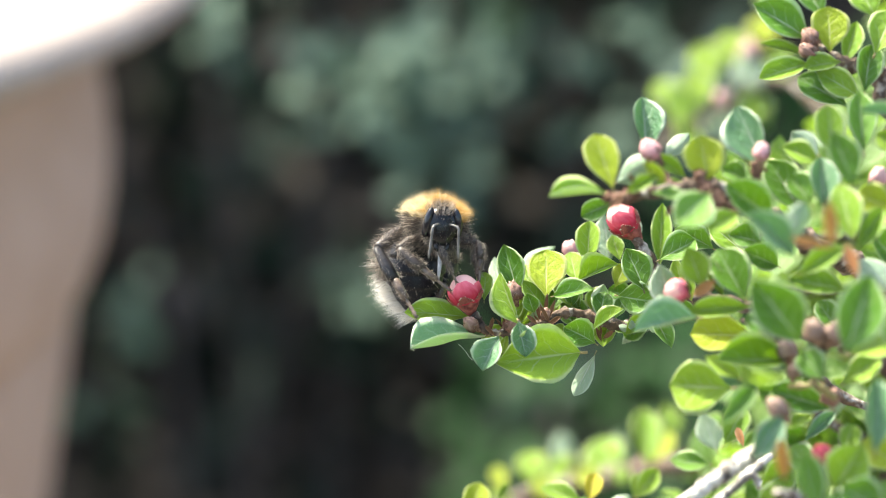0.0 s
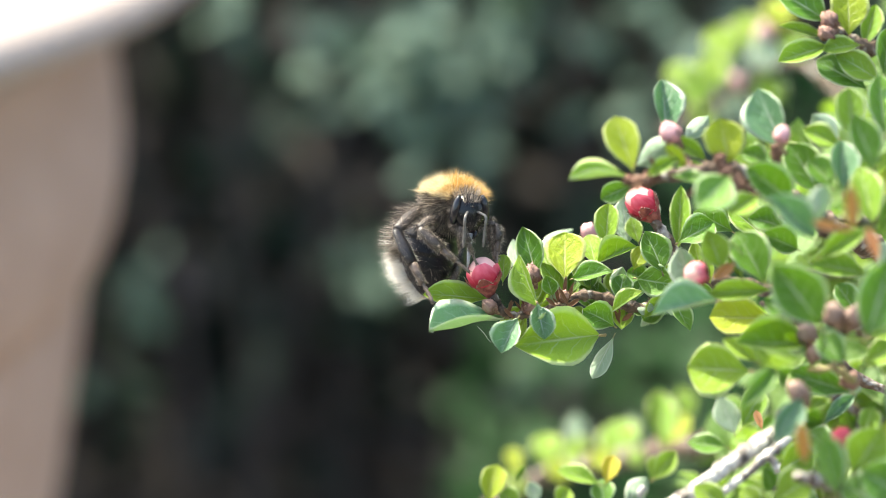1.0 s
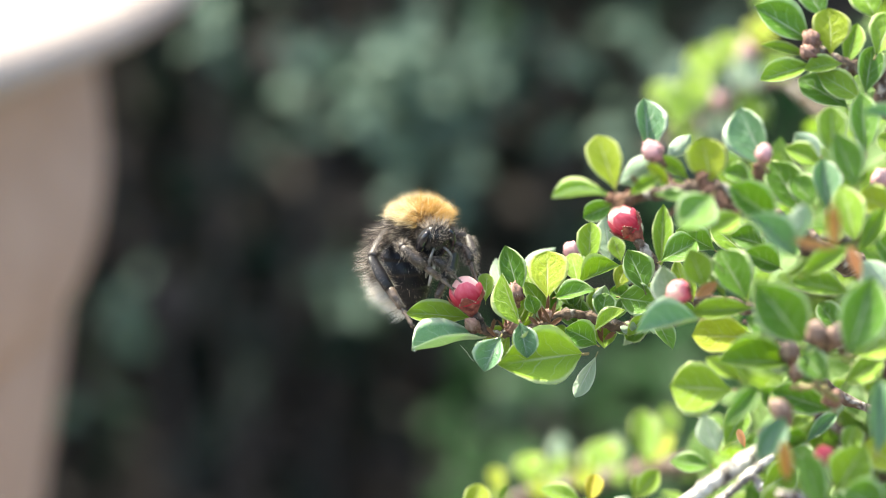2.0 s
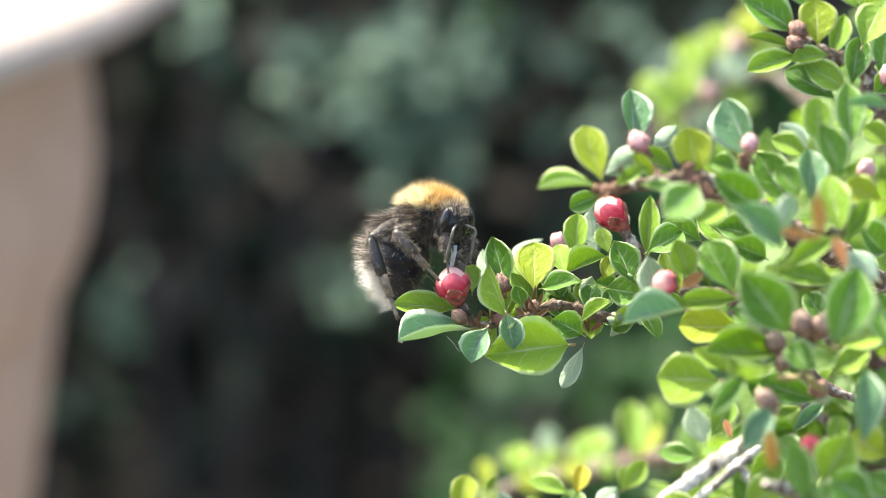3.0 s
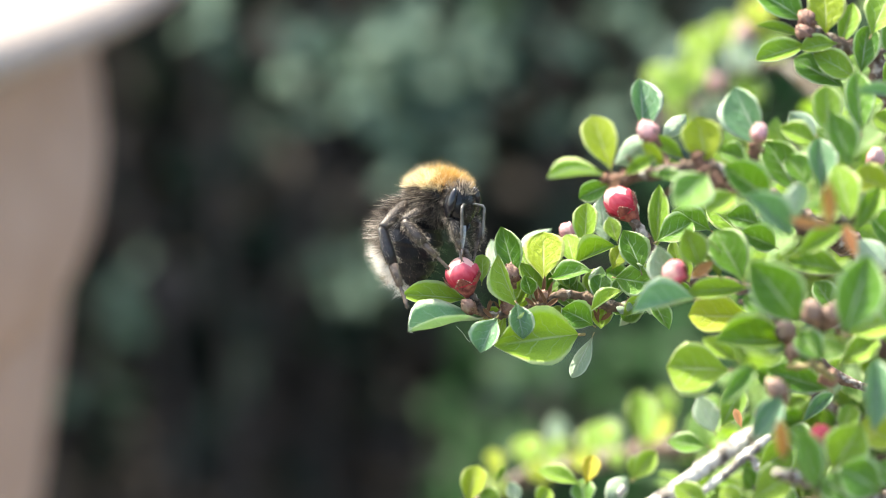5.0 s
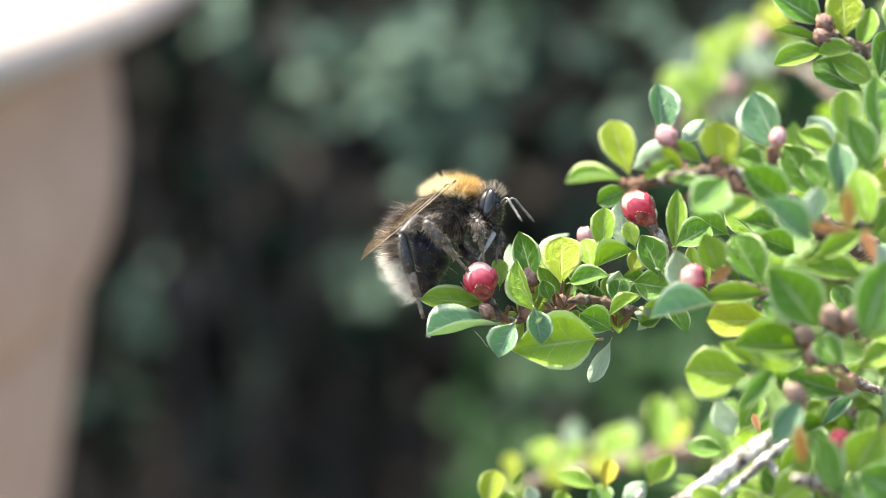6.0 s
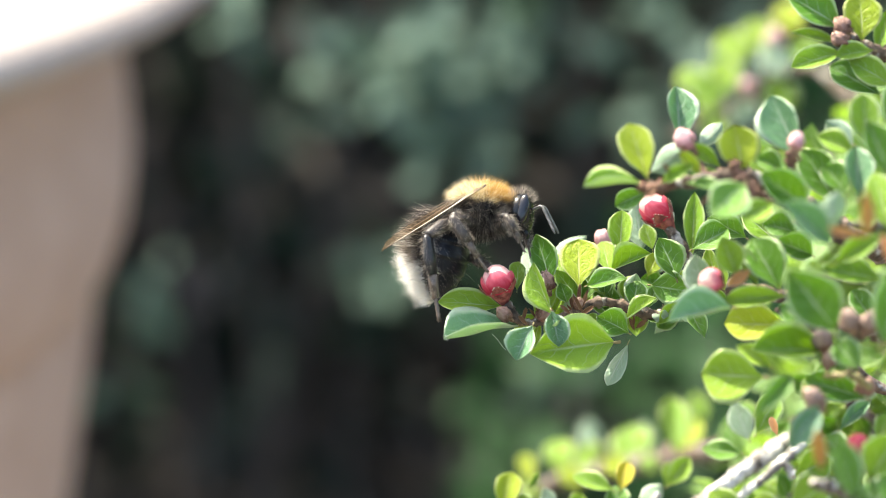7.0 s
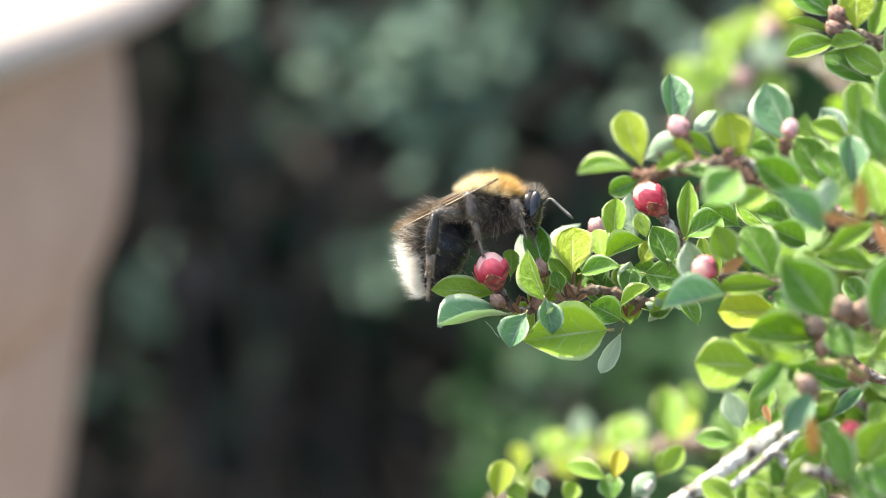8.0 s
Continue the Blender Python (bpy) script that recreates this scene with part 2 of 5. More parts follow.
# ---- building ----
def mesh(name, verts, faces, mats, slots=None, uvs=None, smooth=True):
    me = bpy.data.meshes.new(name)
    me.from_pydata([tuple(v) for v in verts], [], faces)
    for m in mats:
        me.materials.append(m)
    if slots is not None:
        me.polygons.foreach_set("material_index", slots)
    if uvs is not None:
        layer = me.uv_layers.new(name="UVMap")
        flat = [c for f in faces for i in f for c in uvs[i]]
        layer.data.foreach_set("uv", flat)
    if smooth:
        me.polygons.foreach_set("use_smooth", [True] * len(me.polygons))
    me.update()
    return me


def put(name, me, parent, m=None, label=""):
    ob = new(name, me)
    ob.parent = parent
    if m is not None:
        ob.matrix_basis = m
    return tagged(ob, label)


def empty(name, m):
    ob = new(name)
    ob.empty_display_size = 0.01
    ob.matrix_basis = m
    return ob


def aim(a, b, up=(0, 0, 1), axis="X"):
    """A pose at a whose x (or z) axis points to b."""
    d = Vector(b) - Vector(a)
    x = d.normalized()
    up = Vector(up)
    if abs(x.dot(up.normalized())) > 0.98:
        up = Vector((0.3, 1, 0.2))
    y = up.cross(x).normalized()
    z = x.cross(y)
    cols = (x, y, z) if axis == "X" else (y, z, x)
    m = Matrix([[c[i] for c in cols] for i in range(3)]).to_4x4()
    m.translation = Vector(a)
    return m


def tube(points, radii, sides=8, knobs=0.0, seed=1):
    """Vertices and faces of a tapered, slightly knobbly tube along points."""
    rng = random.Random(seed)
    pts = [Vector(p) for p in points]
    verts, faces, ring = [], [], None
    for i, p in enumerate(pts):
        d = (pts[min(i + 1, len(pts) - 1)] - pts[max(i - 1, 0)]).normalized()
        a = d.orthogonal().normalized() if ring is None else (ring - d * ring.dot(d)).normalized()
        ring = a
        b = d.cross(a)
        r = radii[i]
        for s in range(sides):
            w = 2 * math.pi * s / sides
            rr = r * (1 + knobs * rng.uniform(-1, 1))
            verts.append(p + (a * math.cos(w) + b * math.sin(w)) * rr)
    for i in range(len(pts) - 1):
        for s in range(sides):
            t = (s + 1) % sides
            faces.append((i * sides + s, i * sides + t, (i + 1) * sides + t, (i + 1) * sides + s))
    faces.append(tuple(reversed(range(sides))))
    faces.append(tuple(range((len(pts) - 1) * sides, len(pts) * sides)))
    return verts, faces


def smooth_line(points, steps):
    """A Catmull-Rom line through points."""
    p = [Vector(q) for q in points]
    p = [p[0] * 2 - p[1]] + p + [p[-1] * 2 - p[-2]]
    out = []
    for i in range(1, len(p) - 2):
        for s in range(steps):
            t = s / steps
            a, b, c, d = p[i - 1:i + 3]
            out.append(0.5 * (2 * b + (c - a) * t + (2 * a - 5 * b + 4 * c - d) * t * t + (3 * b - a - 3 * c + d) * t ** 3))
    return out + [p[-2]]


def twig(name, points, r0, r1, material, parent, label="", seed=1, sides=9):
    """A woody shoot through points in millimetres, thickening from r0 to r1, with leaf scars."""
    line = smooth_line([Vector(q) * MM for q in points], 7)
    rng = random.Random(seed)
    n = len(line)
    rough, scar = (0.14, 0.08) if material is LICHEN else (0.2, 0.4)
    radii = [(r0 + (r1 - r0) * i / (n - 1)) * MM * (1 + (scar if i % 6 == 3 else 0) + rng.uniform(-0.08, 0.1)) for i in range(n)]
    line = [q + Vector([rng.uniform(-0.15, 0.15) * r for _ in range(3)]) for q, r in zip(line, radii)]
    v, f = tube(line, radii, sides, rough, seed)
    return put(name, mesh(name, v, f, [material]), parent, label=label)


def leaf_width(s, blunt):
    """Half-open outline: blunt leaves are widest towards the tip, others in the middle, both with a point."""
    if blunt:
        return max(0.0, 1 - abs(2 * s ** 1.40 - 1) ** 2.7)
    return max(0.0, 1 - abs(2 * s ** 1.10 - 1) ** 1.95)


def leaf_mesh(kind, fold, curl, seed, blunt):
    """An obovate, pointed leaf of length 1 along y and width 1 across x, folded on its midrib, with a stalk, two skins and an edge."""
    rng = random.Random(seed)
    rows, half = 14, 4
    wob = [rng.uniform(-1, 1) for _ in range(8)]
    top, uv = [], []
    fa = radians(fold)
    for i in range(rows):
        s = (i / (rows - 1)) ** 0.88
        w = leaf_width(s, blunt)
        w = max(w, 0.035 * (1 - s))
        if i == rows - 1:
            w = 0.012
        for j in range(-half, half + 1):
            q = j / half
            ragged = 1 + 0.07 * noise.noise(Vector((s * 9, q * 2, seed))) * abs(q) ** 3
            bow = (abs(q) ** 1.15 * 1.05 - 0.10 * math.sin(3.1 * abs(q))) * math.sin(fa)
            x = 0.5 * w * q * ragged * (math.cos(fa) * 0.6 + 0.4) * (1 + 0.06 * wob[4] * (1 if q > 0 else -1))
            z = 0.5 * w * bow * (1 + 0.25 * wob[5] * (1 if q > 0 else -1))
            z += curl * (s * s - 0.15 * s) + 0.030 * wob[1] * math.sin(6 * s + 3 * q) + 0.10 * wob[2] * q * s * w + 0.02 * noise.noise(Vector((s * 4, q * 2.5, seed + 9)))
            x += 0.05 * wob[6] * s * s
            top.append(Vector((x, s, z)))
            uv.append((0.5 + 0.5 * q, s))
    cols = 2 * half + 1
    n = len(top)
    thick = 0.022
    low = [p - Vector((0, 0, thick * (0.25 + 0.75 * (1 - abs(2 * (i % cols) / (cols - 1) - 1) ** 4)))) for i, p in enumerate(top)]
    verts, uvs, faces, slots = top + low, uv + uv, [], []
    for i in range(rows - 1):
        for j in range(cols - 1):
            a = i * cols + j
            faces.append((a, a + 1, a + 1 + cols, a + cols)), slots.append(0)
            faces.append((n + a, n + a + cols, n + a + 1 + cols, n + a + 1)), slots.append(1)
        for j in (0, cols - 1):
            a = i * cols + j
            q = (a, a + cols, n + a + cols, n + a)
            faces.append(q if j == 0 else q[::-1]), slots.append(1)
    # stalk
    v, f = tube([(0, -0.10, -0.03), (0, -0.03, -0.018), (0, 0.05, -0.014)], [0.026, 0.022, 0.012], 5)
    base = len(verts)
    verts += v
    uvs += [(0.5, 0.02)] * len(v)
    faces += [tuple(base + i for i in g) for g in f]
    slots += [2] * len(f)
    return mesh("leaf", verts, faces, [TOPS[kind], UNDER, STALK], slots, uvs)


LEAVES = {}


def leaf(parent, base, tip, wide, roll, fold, kind):
    """One leaf from base to tip, millimetres; roll tips its face up; kind: its age or b for sky-tinted, then p for a
    cupped leaf, u for one seen from below.
    """
    fold_step = max(12, round(fold / 12) * 12)
    rng = random.Random(round(base[0] * 131 + base[2] * 717 + tip[0] * 37))
    pick = (kind[0].replace("G", "y"), fold_step, rng.randrange(5), kind[0] in "YW" or "r" in kind or (rng.random() < 0.42 and not kind.endswith("p")))
    if pick not in LEAVES:
        LEAVES[pick] = leaf_mesh(pick[0], fold_step, (-0.10, 0.04, -0.22, -0.02, -0.15)[pick[2]], fold_step + pick[2] * 7, pick[3])
    a, b = Vector(base) * MM, Vector(tip) * MM
    y = (b - a).normalized()
    front = Vector((0, -1, 0))
    z0 = (front - y * front.dot(y)).normalized()
    s = y.cross(z0)
    if s.z < 0 or (abs(s.z) < 0.3 and s.x > 0):
        s = -s
    r = radians(roll + rng.uniform(-6, 6))
    z = z0 * math.cos(r) + s * math.sin(r)
    if kind.endswith("u"):
        z = -z
    x = y.cross(z)
    long = (b - a).length
    m = Matrix([[c[i] for c in (x, y, z)] for i in range(3)]).to_4x4()
    m.translation = a
    w = min(wide * MM, long * 0.95)
    return put("leaf", LEAVES[pick], parent, m @ Matrix.Diagonal((w, long, w, 1)))


def ball(rx, ry, rz, rings=12, segs=18):
    verts, faces = [Vector((0, 0, -rz))], []
    for i in range(1, rings):
        a = math.pi * i / rings - math.pi / 2
        for j in range(segs):
            b = 2 * math.pi * j / segs
            verts.append(Vector((rx * math.cos(a) * math.cos(b), ry * math.cos(a) * math.sin(b), rz * math.sin(a))))
    verts.append(Vector((0, 0, rz)))
    for j in range(segs):
        k2 = (j + 1) % segs
        faces.append((0, 1 + k2, 1 + j))
        for i in range(rings - 2):
            a, b = 1 + i * segs, 1 + (i + 1) * segs
            faces.append((a + j, a + k2, b + k2, b + j))
        e = 1 + (rings - 2) * segs
        faces.append((e + j, e + k2, len(verts) - 1))
    return verts, faces


def bud_mesh(material, seed, crumple=0.0, inner=None):
    """A closed flower bud of radius 1, its five petals wrapped over one another, tip towards z; inner: the paler petals that show above them."""
    rng = random.Random(seed)
    verts, faces, uvs = [], [], []
    v, f = ball(0.96, 0.96, 1.02, 12, 18) if inner else ball(0.93, 0.93, 1.0, 10, 14)
    closed = len(f)
    verts += v
    faces += f
    uvs += [(0.5, 0.35 + 0.3 * (q.z + 1) / 2) for q in v]
    for p in range(5):
        turn = 2 * math.pi * p / 5 + rng.uniform(-0.15, 0.15)
        base = len(verts)
        rows, cols = 9, 9
        top = rng.uniform(0.16, 0.50) if inner else rng.uniform(0.80, 0.97)
        for i in range(rows):
            s = i / (rows - 1)
            lat = -1.2 + (1.2 + math.pi / 2 * top) * s
            span = 0.92 * math.sin(math.pi * min(1, 0.25 + 0.62 * s)) ** 0.6 * (1 if s < 0.8 else 1 - 2.2 * (s - 0.8))
            for j in range(cols):
                q = 2 * j / (cols - 1) - 1
                lon = turn + q * span * (1.0 / max(0.32, math.cos(lat)) if lat > 0.4 else 1.0)
                r = 1.0 + 0.030 * q + 0.02 * p / 5 + 0.05 * s
                verts.append(Vector((r * math.cos(lat) * math.cos(lon), r * math.cos(lat) * math.sin(lon), 1.06 * r * math.sin(lat))))
                uvs.append((0.5 + 0.5 * q, 0.46 * (math.sin(lat) + 1) + 0.10 * abs(q) ** 6))
        for i in range(rows - 1):
            for j in range(cols - 1):
                a = base + i * cols + j
                faces.append((a, a + 1, a + cols + 1, a + cols))
    tall = 0.98 if crumple == 0 else 1.15
    fine = 4.6 if crumple > 0.4 else 2.6
    verts = [Vector((q.x * (1 - 0.10 * max(0, q.z)), q.y * (1 - 0.10 * max(0, q.z)), q.z * tall)) * (1 + (0.03 + crumple) * noise.noise(q * fine + Vector((seed, 0, 0)))) for q in verts]
    return mesh("flower_bud", verts, faces, [material, inner or material], [1] * closed + [0] * (len(faces) - closed), uvs)


def calyx_mesh(seed, foot=1.45, skin=None):
    """A cup with five pointed, fringed sepals round the foot of a bud of radius 1."""
    rng = random.Random(seed)
    verts, faces = tube([(0, 0, -foot), (0, 0, -0.5 - 0.48 * foot), (0, 0, -0.98), (0, 0, -0.72), (0, 0, -0.48)], [0.24, 0.40, 0.60, 0.78, 0.86], 15, 0.06, seed)
    rims = []
    for p in range(5):
        turn = 2 * math.pi * p / 5 + rng.uniform(-0.2, 0.2)
        reach = rng.uniform(0.48, 0.82)
        rims.append((turn, reach))
        base = len(verts)
        for i in range(5):
            s = i / 4
            lat = -0.62 + reach * s
            for j in (-1, 0, 1):
                lon = turn + j * 0.58 * (1 - s) ** 0.8
                r = 1.06 + 0.03 * (1 - abs(j)) + 0.07 * s + rng.uniform(-0.03, 0.05)
                verts.append(Vector((r * math.cos(lat) * math.cos(lon), r * math.cos(lat) * math.sin(lon), r * math.sin(lat))))
        for i in range(4):
            for j in range(2):
                a = base + i * 3 + j
                faces.append((a, a + 1, a + 4, a + 3))
    # woolly fringe
    wool = len(faces)
    for q in range(170):
        turn, reach = rims[q % 5]
        u, side = rng.random(), rng.choice((-1, 1))
        lat, lon = -0.62 + reach * u, turn + side * 0.56 * (1 - u) ** 0.8
        p = Vector((math.cos(lat) * math.cos(lon), math.cos(lat) * math.sin(lon), math.sin(lat))) * (1.09 + 0.06 * u)
        d = (p.normalized() * 0.7 + Vector((-math.sin(lon), math.cos(lon), 0)) * side + Vector((rng.uniform(-0.5, 0.5), rng.uniform(-0.5, 0.5), rng.uniform(0, 0.9)))) * 0.075
        s = p.cross(d).normalized() * 0.02
        base = len(verts)
        verts += [p - s, p + s, p + d]
        faces.append((base, base + 1, base + 2))
    return mesh("calyx", verts, faces, [skin or CALYX, FUR_GREY], [0] * wool + [1] * (len(faces) - wool))


BUDS = {"crimson": PETAL_CRIMSON, "dull": PETAL_DULL, "red": PETAL_RED, "pink": PETAL_PINK, "dry": PETAL_DRY, "rose": PETAL_ROSE}
BUD_MESHES = {}


def bud(parent, centre, lean, radius, kind, label="", long=1.0):
    """A flower bud at centre (mm) whose tip points along lean."""
    rng = random.Random(round(centre[0] * 91 + centre[2] * 13))
    pick = (kind, rng.randrange(2))
    if pick not in BUD_MESHES:
        BUD_MESHES[pick] = (bud_mesh(BUDS[kind], 3 + pick[1], 0.55 if kind == "dry" else 0.35 if kind == "dull" else 0.28 if kind == "pink" else 0.0, PETAL_TIP if kind in ("red", "rose") else None), calyx_mesh(5 + pick[1], *((2.1, CALYX_BROWN) if kind in ("pink", "dull", "dry") else (1.5, CALYX))))
    c = Vector(centre) * MM
    m = aim(c, c + Vector(lean), (0, 1, 0), "Z") @ pose(0, 0, 0, 0, 0, rng.uniform(0, 360))
    ob = put("flower_bud", BUD_MESHES[pick][0], parent, m @ Matrix.Diagonal((radius * MM / long ** 0.5, radius * MM / long ** 0.5, radius * MM * long, 1)), label)
    put("calyx", BUD_MESHES[pick][1], ob, None, "hairy calyx with pointed sepals")
    return ob


# ---- the setting ----
def ground():
    verts, faces = [], []
    edge = [-400, -60, -12] + [-3 + 0.25 * i for i in range(25)] + [12, 60, 400]
    n = len(edge)
    for y in edge:
        for x in edge:
            far = min(1.0, max(abs(x), abs(y)) / 3.5)
            z = 0.03 * noise.noise(Vector((x * 2.1, y * 2.1, 0))) * (1 - far) - 0.01
            verts.append((x, y, z))
    for j in range(n - 1):
        for i in range(n - 1):
            a = j * n + i
            faces.append((a, a + 1, a + n + 1, a + n))
    ob = new("ground", mesh("ground", verts, faces, [GROUND]))
    tagged(ob, "dark bare garden soil with an added pale strip that bounces light", "ground", kind="structure")


ground()


def loose_leaves(items, material, name):
    """Folded simple leaves, joined: items are (place, direction, normal, length, width)."""
    verts, faces, uvs = [], [], []
    for p, d, nrm, long, wide in items:
        d = d.normalized()
        z = (nrm - d * nrm.dot(d)).normalized()
        s = d.cross(z)
        b = len(verts)
        for t, w, lift in ((0.0, 0.06, 0.0), (0.35, 0.85, 0.05), (0.65, 1.0, 0.04), (0.9, 0.5, -0.04)):
            for q in (-1, 0, 1):
                verts.append(p + d * long * t + s * (0.5 * wide * w * q) + z * (long * lift + 0.16 * wide * abs(q) * w))
                uvs.append((0.5 + 0.5 * q, t))
        verts.append(p + d * long - z * long * 0.09)
        uvs.append((0.5, 1.0))
        for r in range(3):
            for q in (0, 1):
                a = b + r * 3 + q
                faces.append((a, a + 1, a + 4, a + 3))
        faces += [(b + 9, b + 10, b + 12), (b + 10, b + 11, b + 12)]
    return mesh(name, verts, faces, [material], None, uvs)


def any_way(rng):
    return Vector((rng.gauss(0, 1), rng.gauss(0, 1), rng.gauss(0, 1))).normalized()


def garden_shrub():
    """A broad shrub behind: stems from the soil, a crown of leathery leaves coloured dark for shade, with the shade
    below filled by low leaves.
    """
    rng = random.Random(11)
    shrub = empty("garden_shrub", pose(0.05, 1.05, 0))
    tagged(shrub, "evergreen garden shrub with leathery leaves, its shade put into their colour", "shrub")
    for i in range(34):
        x, y = rng.uniform(-0.55, 0.85), 0.22 + 0.65 * rng.uniform(-0.15, 0.9)
        top = Vector((x + rng.uniform(-0.2, 0.2), y + rng.uniform(-0.2, 0.15), rng.uniform(0.6, 1.2)))
        foot = Vector((x * 0.8, y, -0.03))
        line = smooth_line([foot, foot.lerp(top, 0.4) + any_way(rng) * 0.05, top], 5)
        v, f = tube(line, [0.005 - 0.0034 * k2 / (len(line) - 1) for k2 in range(len(line))], 7, 0.1, i)
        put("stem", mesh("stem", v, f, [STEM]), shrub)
    items = []
    # Crown's unseen top is raised to shade the soil, cut low on the left.
    for i in range(15000):
        x, y = rng.uniform(-0.95, 1.1), rng.uniform(-0.16, 1.15)
        z = rng.uniform(0.42, 1.7)
        if z > 0.60 + 0.9 * (x + 0.60) or z > 1.0 + 1.2 * (y + 0.16):
            continue
        if ((x - 0.07) / 1.0) ** 2 + ((y - 0.5) / 0.68) ** 2 + 0.5 * (z / 1.6) ** 2 > 1.22 + 0.25 * noise.noise(Vector((x * 3, y * 3, z * 3))):
            continue
        if y < 0.3 and noise.noise(Vector((x * 7, y * 7, z * 7))) < -0.10:
            continue
        nrm = (any_way(rng) + Vector((0.2, -0.8, 0.1))).normalized()
        big = 1.0 if y < 0.35 else 1.9
        items.append((Vector((x, y, z)), any_way(rng), nrm, big * rng.uniform(0.016, 0.034), big * rng.uniform(0.009, 0.017)))
    tagged(put("foliage", loose_leaves(items, HEDGE_SHADE_LEAF, "foliage"), shrub), "dense leathery leaves coloured dark for the shrub's shade", kind="stuff")
    # Low leaves fill the shade; every second one is browned to lift its tone.
    items = []
    for i in range(5200):
        p = Vector((rng.uniform(-0.9, 1.1), rng.uniform(0.22, 0.8), rng.uniform(0.0, 0.5)))
        items.append((p, any_way(rng), any_way(rng) + Vector((0.1, -0.8, 0.1)), rng.uniform(0.03, 0.06), rng.uniform(0.016, 0.03)))
    tagged(put("foliage", loose_leaves(items[::2], HEDGE_SHADE_LEAF, "foliage"), shrub), "dark leathery leaves added to fill the shade near the soil", kind="stuff")
    tagged(put("withered_foliage", loose_leaves(items[1::2], SHADE_LIFT_LEAF, "withered_foliage"), shrub), "low leaves coloured brown to lift the tone of the shade", kind="stuff")
    v, f = tube(smooth_line([(-0.19, 0.10, -0.03), (-0.20, 0.03, 0.14), (-0.23, -0.02, 0.28)], 5), [0.004 - 0.0002 * q for q in range(11)], 7, 0.1, 40)
    put("stem", mesh("stem", v, f, [STEM]), shrub)
    items = []
    for i in range(8):
        p = Vector((-0.230, -0.02, 0.268)) + Vector((rng.gauss(0, 0.012), rng.gauss(0, 0.02), rng.gauss(0, 0.017)))
        items.append((p, any_way(rng), any_way(rng) + Vector((0.1, -0.8, 0.1)), rng.uniform(0.018, 0.03), rng.uniform(0.010, 0.017)))
    tagged(put("foliage", loose_leaves(items, HEDGE_LIT_LEAF, "foliage"), shrub), "low sprig of leaves in the paler lit-tone colour", kind="stuff")
    tips = loose_leaves(lit_shoots(), HEDGE_LIT_LEAF, "young_foliage")
    tagged(put("young_foliage", tips, shrub, shrub.matrix_basis.inverted()), "shoot tips in a paler colour that stands for sunlight", kind="stuff")
    return shrub


def lit_shoots():
    """Shoot tips of the shrub whose paler leaf colour stands for sunlight on them."""
    rng = random.Random(5)
    items = []
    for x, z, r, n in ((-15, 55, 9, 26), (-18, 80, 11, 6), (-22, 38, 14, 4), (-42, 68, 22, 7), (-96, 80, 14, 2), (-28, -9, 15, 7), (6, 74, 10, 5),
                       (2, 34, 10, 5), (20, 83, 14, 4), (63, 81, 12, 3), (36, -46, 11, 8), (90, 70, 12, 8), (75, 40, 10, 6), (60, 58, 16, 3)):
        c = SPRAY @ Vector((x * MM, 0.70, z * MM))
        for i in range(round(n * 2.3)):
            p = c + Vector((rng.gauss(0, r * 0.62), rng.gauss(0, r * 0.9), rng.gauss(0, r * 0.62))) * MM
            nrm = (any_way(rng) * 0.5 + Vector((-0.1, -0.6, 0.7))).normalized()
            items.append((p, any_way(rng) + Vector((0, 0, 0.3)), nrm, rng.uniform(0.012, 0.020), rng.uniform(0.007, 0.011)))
    return items


garden_shrub()


def low_plant():
    rng = random.Random(21)
    plant = empty("ground_cover_plant", pose(0.03, 0.62, 0))
    tagged(plant, "low leafy green plant growing in the soil", "plant")
    items = []
    for i in range(80):
        x, y = rng.triangular(-0.06, 0.22, 0.11), rng.uniform(-0.12, 0.12)
        top = Vector((x, y, min(0.47, 0.375 + 0.75 * (x + 0.02)) + rng.uniform(-0.04, 0.04)))
        foot = Vector((x * 0.6 + 0.02, y * 0.5, -0.03))
        line = smooth_line([foot, foot.lerp(top, 0.5) + any_way(rng) * 0.015, top], 4)
        v, f = tube(line, [0.003 - 0.0018 * q / (len(line) - 1) for q in range(len(line))], 5, 0.05, i)
        put("stem", mesh("stem", v, f, [STEM]), plant)
        for k2 in range(18):
            t = 0.45 + 0.6 * k2 / 18
            p = foot.lerp(top, t)
            d = any_way(rng) + Vector((0, 0, 0.3))
            nrm = (any_way(rng) * 0.6 + Vector((0, -0.3, 0.8))).normalized()
            items.append((p, d, nrm, rng.uniform(0.014, 0.026), rng.uniform(0.009, 0.015)))
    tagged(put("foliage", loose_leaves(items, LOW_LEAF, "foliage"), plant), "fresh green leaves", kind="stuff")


low_plant()


def added_fence():
    """A board fence, added behind the shrub to close the bed and shade its soil."""
    fence = empty("added_fence", pose(0, 2.3, 0))
    tagged(fence, "added board fence that closes the bed and shades its soil", "fence", kind="structure")
    rng = random.Random(3)
    for i in range(40):
        w, h = 0.118, 2.1 + rng.uniform(-0.01, 0.01)
        x = -2.4 + i * 0.122
        box = [(sx * w / 2, sy * 0.01, z) for z in (-0.05, h) for sx, sy in ((-1, -1), (1, -1), (1, 1), (-1, 1))]
        faces = [(0, 1, 5, 4), (1, 2, 6, 5), (2, 3, 7, 6), (3, 0, 4, 7), (4, 5, 6, 7), (3, 2, 1, 0)]
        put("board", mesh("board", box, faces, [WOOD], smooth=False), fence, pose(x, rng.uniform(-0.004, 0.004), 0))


added_fence()


